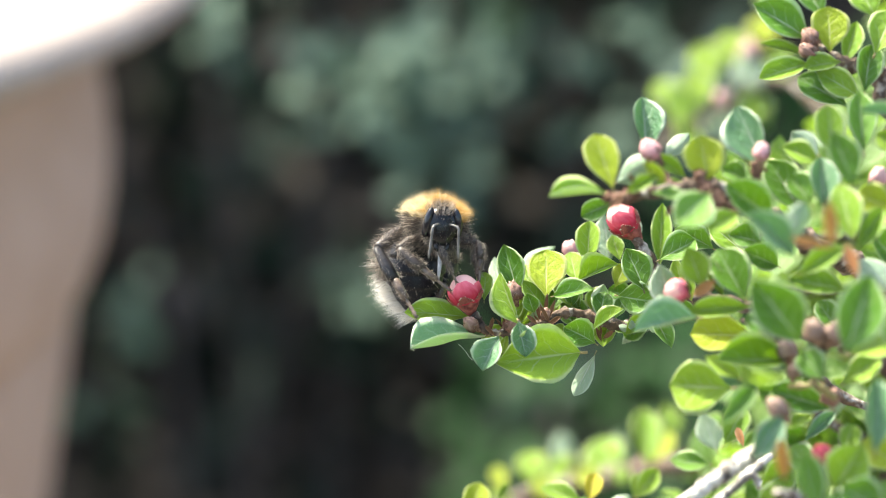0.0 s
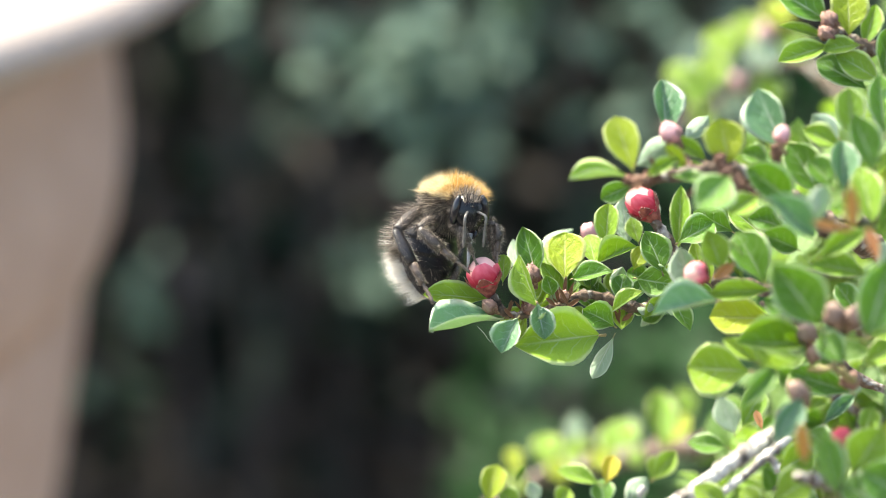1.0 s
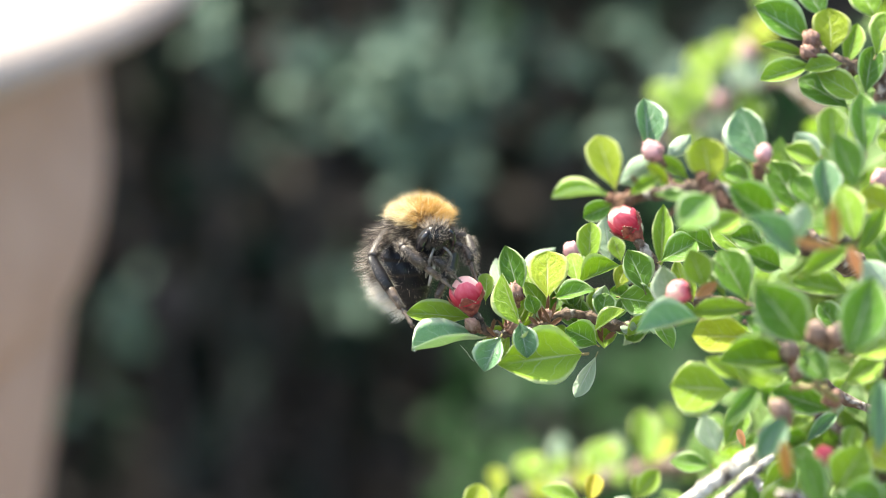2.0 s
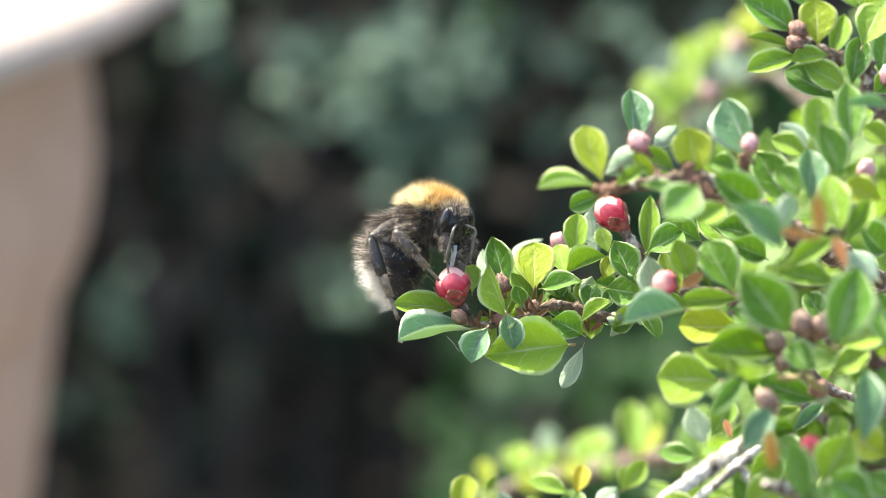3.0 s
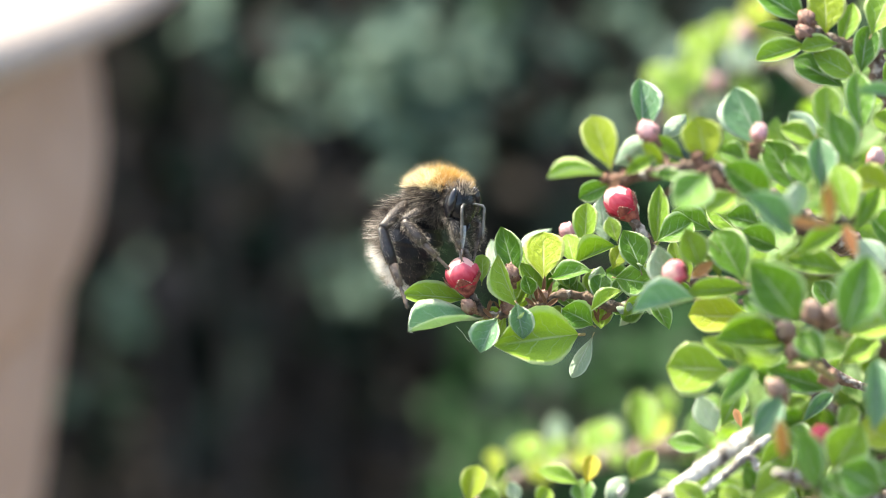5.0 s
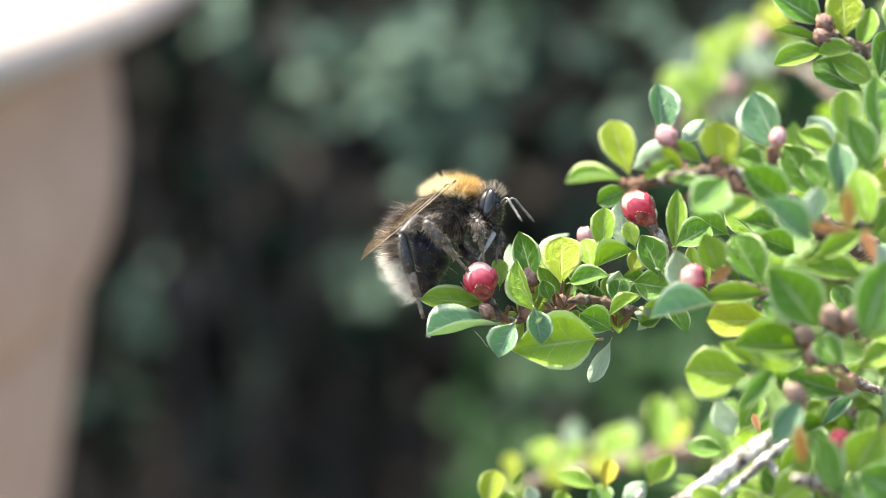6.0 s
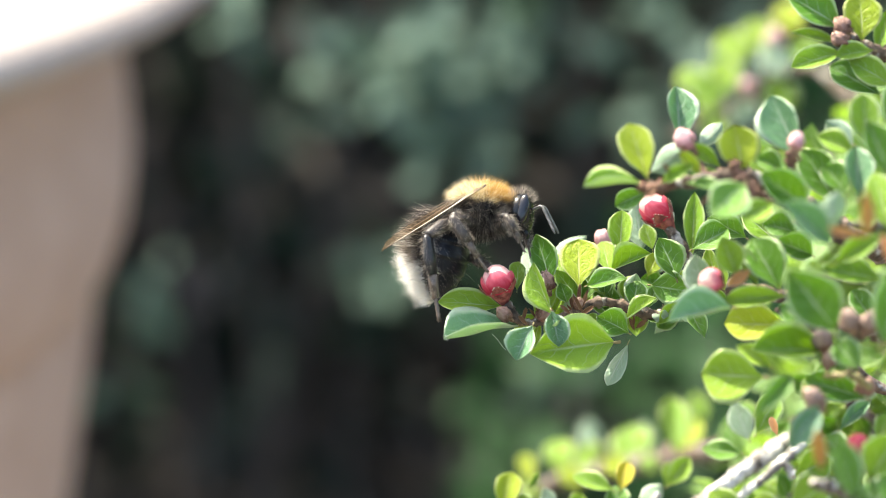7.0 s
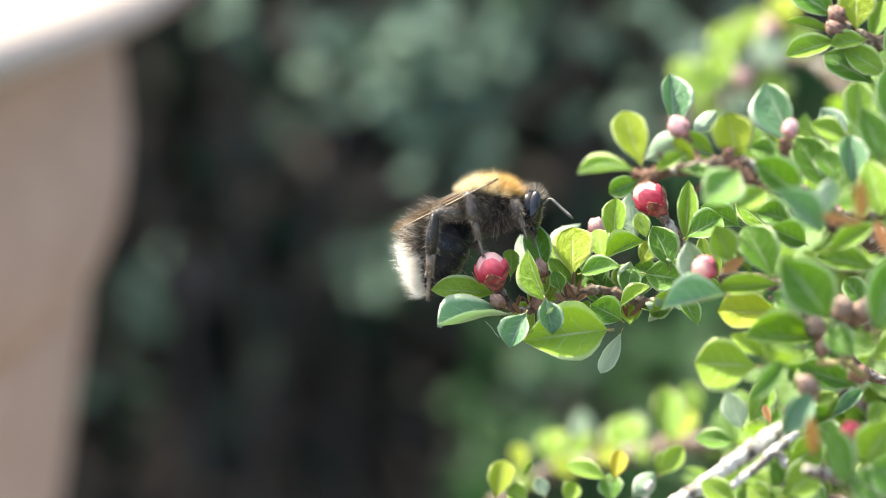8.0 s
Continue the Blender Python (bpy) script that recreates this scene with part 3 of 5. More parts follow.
def lathe(profile, segs=72):
    verts, faces = [], []
    for r, z in profile:
        for s in range(segs):
            a = 2 * math.pi * s / segs
            verts.append((r * math.cos(a), r * math.sin(a), z))
    for i in range(len(profile) - 1):
        for s in range(segs):
            t = (s + 1) % segs
            faces.append((i * segs + s, i * segs + t, (i + 1) * segs + t, (i + 1) * segs + s))
    return verts, faces


def terracotta_pot():
    """A tall clay pot: tapering body, a bulging collar and a broad overhanging lip."""
    pot = empty("terracotta_pot", pose(-0.247, 0.303, -0.012))
    tagged(pot, "large weathered terracotta garden pot with a wide sunlit lip", "pot")
    body = [(0.0, 0.0), (0.100, 0.0), (0.106, 0.006), (0.120, 0.250), (0.134, 0.390), (0.1512, 0.494), (0.1585, 0.534), (0.1606, 0.550), (0.1606, 0.566)]
    v, f = lathe(body, 96)
    put("body", mesh("body", v, f, [TERRACOTTA]), pot)
    collar = [(0.1600, 0.5535), (0.1628, 0.5550), (0.1652, 0.5590), (0.1680, 0.5660), (0.1697, 0.5750), (0.1703, 0.5840), (0.1700, 0.5920), (0.1690, 0.6020), (0.1688, 0.6160)]
    v, f = lathe(collar, 96)
    put("collar", mesh("collar", v, f, [TERRACOTTA]), pot, label="bulging clay collar")
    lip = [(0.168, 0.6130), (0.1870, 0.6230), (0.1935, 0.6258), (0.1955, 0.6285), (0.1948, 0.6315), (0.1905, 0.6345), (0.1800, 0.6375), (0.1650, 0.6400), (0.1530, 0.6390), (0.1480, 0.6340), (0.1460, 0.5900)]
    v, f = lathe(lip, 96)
    put("lip", mesh("lip", v, f, [CLAY_LIP]), pot, label="broad clay lip, the sun's whitening put into its greyer colour")
    v, f = lathe([(0.0, 0.604), (0.06, 0.606), (0.1465, 0.600)])
    put("soil_fill", mesh("soil_fill", v, f, [SOIL]), pot, label="dark potting soil")


terracotta_pot()

# ---- the cotoneaster ----
shrub = empty("cotoneaster_shrub", SPRAY)
tagged(shrub, "cotoneaster shrub with small glossy leaves and red flower buds", "shrub")
front_spray = twig("branch", [(2.6, 0, -6.0), (4.3, 0.6, -6.35), (6.24, 1, -6.18), (8.69, 2, -5.34), (11.17, 3, -4.39), (13.93, 4, -5.17), (16.83, 5, -5.74), (19.65, 6, -4.44),
                              (23.76, 10, -3.29), (30.94, 14, -4.48), (36.62, 18, -6.85), (43.4, 24, -9.4), (58, 40, -20)], 0.26, 0.85, BARK, shrub, "flowering shoot with brown bark", 2)
upper_spray = twig("branch", [(13.14, -17.9, 5.94), (16.23, -17.9, 6.29), (20.10, -17.9, 6.89), (22.68, -17.9, 7.02), (25.89, -15.0, 5.58), (29.79, -11.9, 3.60), (34.76, -6.0, 1.09), (42.03, 6, -2.14), (58, 38, -18)],
                   0.42, 1.1, BARK, shrub, "leafy shoot with brown bark", 3)
crown_spray = twig("branch", [(35.3, 12, 22.3), (38.85, 12, 20.3), (42.39, 13, 19.53), (42.96, 13, 16.99), (45.11, 14, 12.53), (50, 24, -2), (60, 40, -18)], 0.45, 1.3, BARK, shrub, seed=4)
middle_spray = twig("branch", [(26.23, -11.0, -4.85), (29.68, -7.6, -6.43), (33.13, -5.1, -9.44), (36.81, -3.4, -12.30), (43.68, 0, -14.93), (60, 36, -24)], 0.22, 0.55, BARK, shrub, seed=5)
twig("branch", [(29.2, -20.0, -10.3), (31.1, -21.0, -10.05), (31.7, -21.3, -8.0), (31.4, -21.6, -6.1)], 0.26, 0.22, STALK, shrub, "young yellow-green flower stalk", 31)
twig("branch", [(31.1, -21.0, -10.05), (33.6, -17.0, -11.4)], 0.30, 0.34, STALK, shrub, "young yellow-green flower stalk", 32)
low_spray = twig("branch", [(26.93, -30.0, -18.65), (30.95, -25.0, -20.06), (36.91, -15.0, -22.02), (42.75, -5.0, -24.05), (60, 36, -30)], 0.4, 1.2, BARK, shrub, seed=6)
low_branch = twig("branch", [(1.91, 21.1, -35.3), (9.43, 22.4, -32.0), (18.53, 22.8, -28.1), (22.64, 22.8, -25.5), (26.74, 23.2, -22.5), (29.8, 26.0, -21.0), (34.0, 38.0, -20.6), (41.0, 54.0, -21.5), (60.00, 60.0, -26.00)],
                  0.45, 1.3, LICHEN, shrub, "branch crusted with pale grey lichen", 7)
side_twig = twig("branch", [(18.87, 22.4, -31.15), (23.20, 22.4, -27.48), (27.89, 22.4, -23.96), (30.93, 22.4, -21.31), (33.2, 24.5, -19.8)], 0.42, 0.50, LICHEN, shrub, "thin branch crusted with pale grey lichen", 8)
twig("branch", [(31.99, 22, -23.03), (31.43, 22, -22.08), (30.67, 22, -21.32)], 0.45, 0.35, LICHEN, shrub, "short lichen-covered stub", 9)
far_branch = twig("branch", [(0.00, 94.5, -37.17), (4.20, 95.7, -33.69), (10.31, 99.0, -31.01), (16.48, 101.2, -29.68), (22.21, 95.7, -28.06), (27.74, 90.0, -26.48), (39.03, 74.2, -23.62), (60.00, 44.0, -26.00)], 0.9, 1.6, BARK, shrub, seed=10)
back_branch = twig("branch", [(28.00, 130.0, 17.00), (36.90, 130.0, 21.60), (42.70, 130.0, 25.74), (51.03, 126.4, 25.03), (60.53, 103.0, 5.05), (62.00, 50.0, -20.00)], 0.5, 0.9, BARK, shrub, seed=12)
twig("branch", [(17.6, 5, 2.6), (19.3, 5, 0.5), (19.8, 5.5, -2), (19.7, 6, -4.4)], 0.45, 0.55, BARK, shrub, "bud stalk with brown bark", 13)
twig("branch", [(2.0, 0.3, -4.6), (2.5, 0.3, -5.4), (3.3, 0.2, -6.2)], 0.5, 0.42, BARK, shrub, seed=14)
twig("stem", [(58, 38, -20), (66, 44, -60), (62, 40, -200), (70, -20, -420), (75, -120, -655)], 3.0, 7.0, BARK, shrub, "main woody stem rooted in the soil", 15, 12)

bud(shrub, (1.15, 0, -2.40), (-0.30, -0.15, 1), 1.58, "red", "red flower bud with pale sunlit tip")
bud(shrub, (16.4, 5, 4.5), (-0.62, -0.15, 0.75), 1.58, "red", "red flower bud with pale sunlit tip", 1.16)
bud(shrub, (31.71, -23.0, -16.00), (-0.3, -0.6, 0.6), 0.92, "crimson", "small dark red flower bud")
bud(shrub, (19.98, -13.6, -2.16), (-0.7, -0.5, 0.3), 1.10, "rose", "opening rose pink flower bud")
bud(shrub, (17.48, -16.4, 10.25), (-0.6, -0.2, 0.7), 0.84, "pink", "pale pink flower bud")
bud(shrub, (26.68, -20.9, 9.90), (0, -0.2, 1), 0.66, "pink", "pale pink flower bud")
bud(shrub, (38.28, -11.9, 8.05), (0, -0.6, 0.8), 0.79, "pink", "pale pink flower bud")
bud(shrub, (29.30, -18.0, -7.30), (-0.2, -0.5, 0.7), 0.84, "dull", "dull brownish pink flower bud")
bud(shrub, (29.80, -18.6, -9.10), (0.0, -0.6, 0.6), 0.63, "dull", "dull brownish pink flower bud")
bud(shrub, (31.10, -22.0, -5.50), (-0.4, -0.4, 0.8), 0.88, "dull", "brownish pink closed flower bud")
bud(shrub, (32.89, -22.0, -5.70), (0.4, -0.4, 0.8), 0.88, "dull", "brownish pink closed flower bud")
bud(shrub, (27.69, -25.0, -12.00), (-0.5, -0.4, 0.6), 0.84, "dull", "dull brownish pink flower bud")
bud(shrub, (11.6, 9, 1.5), (-0.3, -0.3, 1), 0.80, "pink", "pale pink flower bud behind leaves")
bud(shrub, (1.76, -1, -5.5), (-0.6, -0.5, 0.5), 0.62, "dry", "small brownish dry bud")
bud(shrub, (5.6, 0.6, -5.6), (0.9, -0.3, 0.5), 0.62, "dry", "small brownish dry bud")
bud(shrub, (5.8, 2, -2.5), (-0.3, -0.3, 1), 0.72, "dry", "small brownish dry bud")
bud(shrub, (8.9, 1.4, -4.6), (0.2, -0.6, 0.8), 0.45, "dry", "small brownish dry bud")
bud(shrub, (35.4, 11, 22.6), (-0.5, -0.3, 0.8), 0.75, "dry", "small brownish dry bud")
bud(shrub, (35.1, 10.5, 21.3), (-0.8, -0.3, 0.3), 0.7, "dry", "small brownish dry bud")
bud(shrub, (43.9, 8, 17.9), (-0.2, -0.6, 0.6), 0.97, "pink", "pale pink flower bud")
bud(shrub, (33.50, -16.0, -11.50), (0.4, -0.6, 0.2), 0.7, "dry", "small brownish dry bud")
for spot, size in (((43.3, 131, 30.8), 1.5), ((38.5, 123, 23.6), 1.05)):
    bud(shrub, spot, (-0.3, -0.5, 0.7), size, "pink", "pale pink flower bud on a farther shoot")
twig("branch", [(17.42, 22, -26.8), (17.47, 21, -25.5), (17.86, 20, -24.6)], 0.30, 0.36, LICHEN, shrub, "short lichen-covered stub", 16)

# front spray
leaf(front_spray, (3.12, 1.0, -6.61), (-3.98, -5.0, -7.7), 4.7, 58, 54, "b")
leaf(front_spray, (1.62, 2.0, -4.91), (-4.39, 0.0, -4.12), 2.7, 25, 37, "y")
leaf(front_spray, (6.2, -2.0, -5.40), (4.2, -1.6, -0.70), 4.0, -36, 48, "yp")
leaf(front_spray, (6.26, 4.0, -2.78), (5.07, 4.5, 2.13), 3.1, 5, 40, "g")
leaf(front_spray, (4.65, 8.0, -2.38), (4.07, 10.0, 0.89), 1.9, 0, 20, "gu")
leaf(front_spray, (3.04, 3.0, -3.31), (3.22, 4.8, -0.6), 1.7, 0, 27, "y")
leaf(front_spray, (8.34, 6.0, -3.35), (6.53, 8.1, 0.28), 3.4, 5, 27, "y")
leaf(front_spray, (9.0, 3.0, -2.98), (8.92, 5.4, 1.59), 4.0, 0, 12, "Y")
leaf(front_spray, (6.72, 9.0, -0.28), (10.03, 12.6, 1.86), 2.2, 20, 20, "gu")
leaf(front_spray, (12.02, 5.0, -1.69), (11.46, 7.0, 1.6), 2.7, 0, 32, "y")
leaf(front_spray, (9.99, 6.0, -2.25), (11.17, 7.8, 0.33), 1.8, 20, 42, "y")
leaf(front_spray, (9.59, -1.0, -2.82), (12.9, -3.0, -1.96), 3.0, 25, 46, "g")
leaf(front_spray, (12.14, 3.0, -1.36), (15.64, 2.6, 0.49), 5.0, 35, 67, "y")
leaf(front_spray, (13.06, 6.0, -0.05), (13.3, 6.3, 4.45), 2.8, 5, 34, "y")
leaf(front_spray, (15.44, 9.0, 0.5), (14.86, 10.3, 4.97), 2.8, 0, 22, "gu")
leaf(front_spray, (18.24, 2.0, -2.21), (16.8, 2.2, 1.78), 3.4, 8, 36, "g")
leaf(front_spray, (15.88, 3.0, -2.87), (19.32, 2.0, -3.51), 4.4, 10, 30, "g")
leaf(front_spray, (15.8, 6.0, -2.03), (16.84, 6.7, 0.17), 1.9, 0, 15, "Y")
leaf(front_spray, (14.03, 2.0, -4.91), (14.73, 2.8, -2.33), 3.1, 5, 34, "g")
leaf(front_spray, (7.74, 1.0, -4.46), (7.19, 0.6, -2.58), 2.5, 0, 37, "g")
leaf(front_spray, (7.0, 5.0, -6.28), (8.96, 5.0, -5.85), 2.4, 20, 37, "g")
leaf(front_spray, (13.6, 1.0, -7.36), (10.73, 0.5, -5.63), 3.4, 10, 36, "g")
leaf(front_spray, (13.44, 1.0, -5.97), (16.21, 0.6, -3.97), 2.4, 40, 42, "y")
leaf(front_spray, (12.1, 0.0, -8.20), (4.50, -4.0, -8.95), 6.4, 16, 36, "y")
leaf(front_spray, (6.15, -3.0, -5.20), (6.85, -4.0, -8.32), 3.8, 14, 52, "b")
leaf(front_spray, (4.35, -3.0, -6.55), (2.75, -4.0, -9.75), 4.1, 14, 52, "b")
leaf(front_spray, (13.66, 3.0, -8.51), (11.66, 2.0, -12.47), 1.9, 20, 24, "gru")
leaf(front_spray, (16.38, 8.0, 0.61), (15.65, 8.7, 3.05), 1.9, 0, 27, "y")
leaf(front_spray, (20.25, 8.0, 0.06), (20.68, 9.8, 6.19), 2.4, 0, 32, "y")
leaf(front_spray, (19.92, 4.0, 0.6), (23.51, 4.6, 2.51), 3.7, 15, 40, "g")
leaf(front_spray, (22.09, 10.0, 2.29), (26.05, 10.6, 4.25), 3.6, 15, 37, "y")
leaf(front_spray, (18.18, 10.0, 2.29), (17.12, 10.8, 5.09), 2.2, 0, 15, "gu")
leaf(front_spray, (5.18, 2.0, -8.04), (4.64, 2.0, -9.23), 1.6, 0, 32, "y")
leaf(front_spray, (8.74, 2.0, -5.34), (9.06, 1.8, -2.54), 0.4, 0, 30, "s")
leaf(front_spray, (8.42, 2.0, -5.61), (7.98, 1.8, -3.07), 0.4, 0, 30, "s")
leaf(front_spray, (9.07, 2.0, -5.34), (9.81, 1.6, -3.18), 0.4, 10, 30, "s")
leaf(front_spray, (9.35, 1.0, -5.59), (8.37, 0.5, -3.81), 0.4, 10, 30, "s")
leaf(front_spray, (8.12, 1.0, -5.59), (7.02, 0.3, -4.66), 0.5, 20, 30, "s")
leaf(front_spray, (8.92, 1.0, -5.75), (10.24, 0.3, -4.77), 0.5, 20, 30, "s")
leaf(front_spray, (5.81, 1.0, -6.4), (5.37, 0.6, -4.24), 0.4, 0, 30, "s")
leaf(front_spray, (4.07, 0.0, -6.69), (3.1, -0.7, -5.71), 0.4, 10, 30, "s")
leaf(front_spray, (3.53, 0.0, -6.37), (3.84, -0.6, -4.86), 0.4, 0, 30, "s")
leaf(front_spray, (14.42, 3.0, -6.99), (15.34, 2.2, -6.21), 0.5, 10, 30, "s")
leaf(front_spray, (14.31, 3.0, -7.26), (13.84, 2.4, -6.0), 0.4, 0, 30, "s")
leaf(front_spray, (19.73, 5.0, -3.22), (19.43, 4.7, -0.76), 0.4, 0, 30, "s")
leaf(front_spray, (17.2, 4.0, -5.82), (16.04, 3.0, -6.02), 0.9, 20, 30, "gu")
leaf(front_spray, (17.85, 4.0, -6.04), (16.92, 3.2, -5.37), 0.9, 20, 30, "gu")
leaf(front_spray, (17.3, 7.0, -3.53), (15.35, 7.4, -2.04), 2.4, 15, 38, "g")
leaf(front_spray, (18.44, 6.0, -4.34), (20.15, 6.8, -1.6), 2.6, 0, 38, "y")
leaf(front_spray, (15.27, 8.0, -3.54), (13.18, 8.3, -2.6), 2.0, 15, 38, "y")
leaf(front_spray, (12.55, 9.0, -4.39), (11.48, 9.7, -2.06), 2.4, 0, 38, "g")
leaf(front_spray, (12.03, 4.0, -5.82), (10.42, 4.5, -4.31), 1.8, 15, 38, "g")
leaf(front_spray, (10.89, 3.0, -6.56), (9.66, 3.2, -5.81), 1.6, 20, 38, "y")
leaf(front_spray, (15.63, 5.0, -5.68), (17.2, 4.0, -6.48), 1.8, 15, 38, "g")
leaf(front_spray, (17.34, 6.0, -4.88), (18.91, 5.0, -6.07), 2.0, 10, 38, "y")
leaf(front_spray, (6.15, 6.0, -4.88), (5.06, 6.6, -3.03), 2.2, 0, 26, "gu")
leaf(front_spray, (8.14, 10.0, -1.62), (7.16, 10.6, 0.5), 2.4, 0, 38, "y")
leaf(front_spray, (17.37, 8.0, -1.6), (15.62, 8.4, -0.39), 1.9, 10, 26, "gu")

# upper spray
leaf(upper_spray, (13.75, -18.0, 6.38), (8.5, -19.5, 6.54), 3.4, 52, 48, "y")
leaf(upper_spray, (14.05, -18.0, 6.88), (12.6, -16.6, 11.7), 3.3, -5, 28, "Y")
leaf(upper_spray, (14.63, -9.0, 5.82), (11.74, -9.0, 4.58), 2.2, 15, 32, "g")
leaf(upper_spray, (17.55, -10.5, 10.28), (17.31, -9.0, 15.45), 4.5, -8, 58, "bp")
leaf(upper_spray, (14.69, -13.5, 7.52), (17.69, -15.8, 9.64), 2.9, 15, 20, "gu")
leaf(upper_spray, (20.66, -15.0, 7.97), (17.68, -15.9, 9.89), 1.8, 25, 36, "y")
leaf(upper_spray, (19.24, -10.5, 9.98), (21.48, -8.4, 11.98), 1.7, 10, 20, "gu")
leaf(upper_spray, (22.36, -18.0, 7.27), (21.85, -18.2, 11.47), 4.6, -5, 26, "Y")
leaf(upper_spray, (21.85, -24.0, 6.21), (18.7, -27.0, 3.46), 3.8, 10, 26, "g")
leaf(upper_spray, (17.6, -15.0, 6.87), (20.96, -15.0, 7.27), 1.7, 30, 42, "g")
leaf(upper_spray, (27.6, -15.0, 9.0), (25.4, -13.8, 14.35), 5.4, -20, 58, "bp")
leaf(upper_spray, (26.18, -15.0, 7.47), (24.12, -14.6, 8.89), 2.2, 20, 32, "g")
leaf(upper_spray, (28.1, -18.0, 4.4), (23.61, -20.2, 7.0), 4.0, 14, 42, "g")
leaf(upper_spray, (28.35, -30.0, 0.98), (24.22, -30.9, 4.52), 4.4, 12, 58, "bp")
leaf(upper_spray, (31.2, -13.5, 4.7), (28.47, -13.5, 9.64), 3.8, 5, 36, "g")
leaf(upper_spray, (32.46, -18.0, 5.2), (32.43, -16.8, 9.7), 4.0, 0, 58, "bp")
leaf(upper_spray, (34.15, -23.5, 7.04), (32.61, -23.5, 11.73), 3.1, 5, 32, "g")
leaf(upper_spray, (33.05, -19.0, 9.65), (32.87, -18.5, 14.21), 2.9, 0, 30, "y")
leaf(upper_spray, (32.65, -14.0, 9.92), (30.31, -13.4, 11.98), 2.7, 10, 20, "gu")
leaf(upper_spray, (32.36, -16.0, 9.23), (29.12, -15.6, 10.55), 2.7, 20, 32, "y")
leaf(upper_spray, (36.35, -16.0, 10.29), (36.02, -14.3, 15.74), 3.2, 0, 34, "g")
leaf(upper_spray, (38.40, -23.5, 12.97), (34.44, -25.0, 13.27), 2.2, 25, 58, "bp")
leaf(upper_spray, (39.85, -14.0, 10.13), (37.93, -13.4, 11.92), 3.4, 10, 32, "y")
leaf(upper_spray, (38.47, -19.0, 5.22), (35.17, -19.0, 6.25), 3.0, 18, 20, "Y")
leaf(upper_spray, (34.31, -22.5, 2.37), (33.48, -21.0, 7.47), 3.3, 0, 34, "y")
leaf(upper_spray, (34.7, -22.5, 1.41), (37.13, -21.4, 5.21), 2.9, 10, 57, "y")
leaf(upper_spray, (30.4, -36.0, 1.6), (30.1, -38.0, 5.45), 1.3, 0, 36, "o")
leaf(upper_spray, (28.18, -28.5, 1.84), (29.2, -28.9, 5.5), 2.0, 0, 25, "gu")
leaf(upper_spray, (31.0, -33.0, 1.6), (27.6, -33.0, 2.4), 0.9, 15, 36, "o")
leaf(upper_spray, (33.6, -30.0, -0.9), (32.6, -29.2, 2.02), 1.2, 0, 36, "o")
leaf(upper_spray, (29.86, -22.5, -0.53), (33.51, -23.3, 1.79), 2.5, 20, 42, "y")
leaf(upper_spray, (29.15, -9.0, 7.26), (28.47, -8.2, 9.87), 2.4, 0, 32, "y")
leaf(upper_spray, (39.95, -12.0, 0.56), (37.04, -14.2, 3.07), 3.7, 10, 37, "g")
leaf(upper_spray, (38.4, -18.0, -1.93), (35.55, -17.3, 0.55), 3.4, 15, 25, "gu")
leaf(upper_spray, (31.47, -18.0, 5.49), (29.60, -17.2, 7.99), 3.0, 10, 32, "g")
leaf(upper_spray, (25.3, 6.0, 1.7), (21.7, 5.6, 3.78), 2.9, 10, 32, "g")
leaf(upper_spray, (27.85, 2.0, 1.13), (24.71, 3.0, 4.39), 3.4, 10, 34, "y")
leaf(upper_spray, (29.67, -9.0, 0.05), (26.28, -11.5, 1.58), 3.0, 20, 36, "g")
leaf(upper_spray, (15.2, -19.5, 6.4), (17.9, -20.6, 8.0), 1.7, 12, 42, "y")
leaf(upper_spray, (18.6, -19.5, 7.2), (16.6, -20.6, 9.0), 1.5, 5, 42, "Y")
leaf(upper_spray, (17.3, -20.0, 6.4), (20.6, -21.0, 6.0), 1.5, 25, 36, "g")
leaf(upper_spray, (24.69, -21.0, 4.69), (22.1, -22.5, 2.96), 2.6, 10, 36, "y")
leaf(upper_spray, (28.12, -9.0, 2.11), (25.32, -8.7, 3.15), 2.9, 15, 36, "g")
leaf(upper_spray, (14.79, -19.5, 6.04), (13.47, -21.0, 4.93), 0.6, 5, 24, "s")
leaf(upper_spray, (16.12, -19.5, 6.93), (15.25, -20.6, 8.07), 0.5, 5, 24, "s")
twig("branch", [(13.3, -18.4, 6.2), (14.1, -18.6, 5.9), (15.0, -18.6, 6.0), (15.6, -18.4, 6.3)], 0.40, 0.60, NODE, upper_spray, "knobbly reddish-brown shoot node", 21)
twig("branch", [(21.3, -18.8, 8.4), (21.9, -19.2, 7.2), (22.9, -19.2, 5.9), (24.3, -18.6, 4.3)], 0.4, 0.75, NODE, upper_spray, "knobbly reddish-brown shoot node", 22)
twig("branch", [(17.4, -16.0, 9.2), (18.3, -17.0, 8.3), (19.2, -17.6, 7.2)], 0.45, 0.4, NODE, upper_spray, "reddish-brown bud stalk", 23)
twig("branch", [(26.6, -17.6, 9.2), (26.6, -17.2, 7.6), (26.3, -16.4, 6.0)], 0.45, 0.4, NODE, upper_spray, "reddish-brown bud stalk", 24)
leaf(upper_spray, (19.36, -19.5, 5.45), (18.45, -21.0, 4.44), 0.5, 5, 24, "s")

# crown spray
leaf(crown_spray, (35.31, 12.0, 22.66), (29.8, 12.0, 26.03), 4.6, 14, 36, "g")
leaf(crown_spray, (37.3, 11.0, 21.22), (37.35, 11.4, 25.86), 4.0, 0, 16, "Y")
leaf(crown_spray, (35.39, 11.0, 20.1), (30.16, 9.0, 18.61), 2.8, 35, 36, "y")
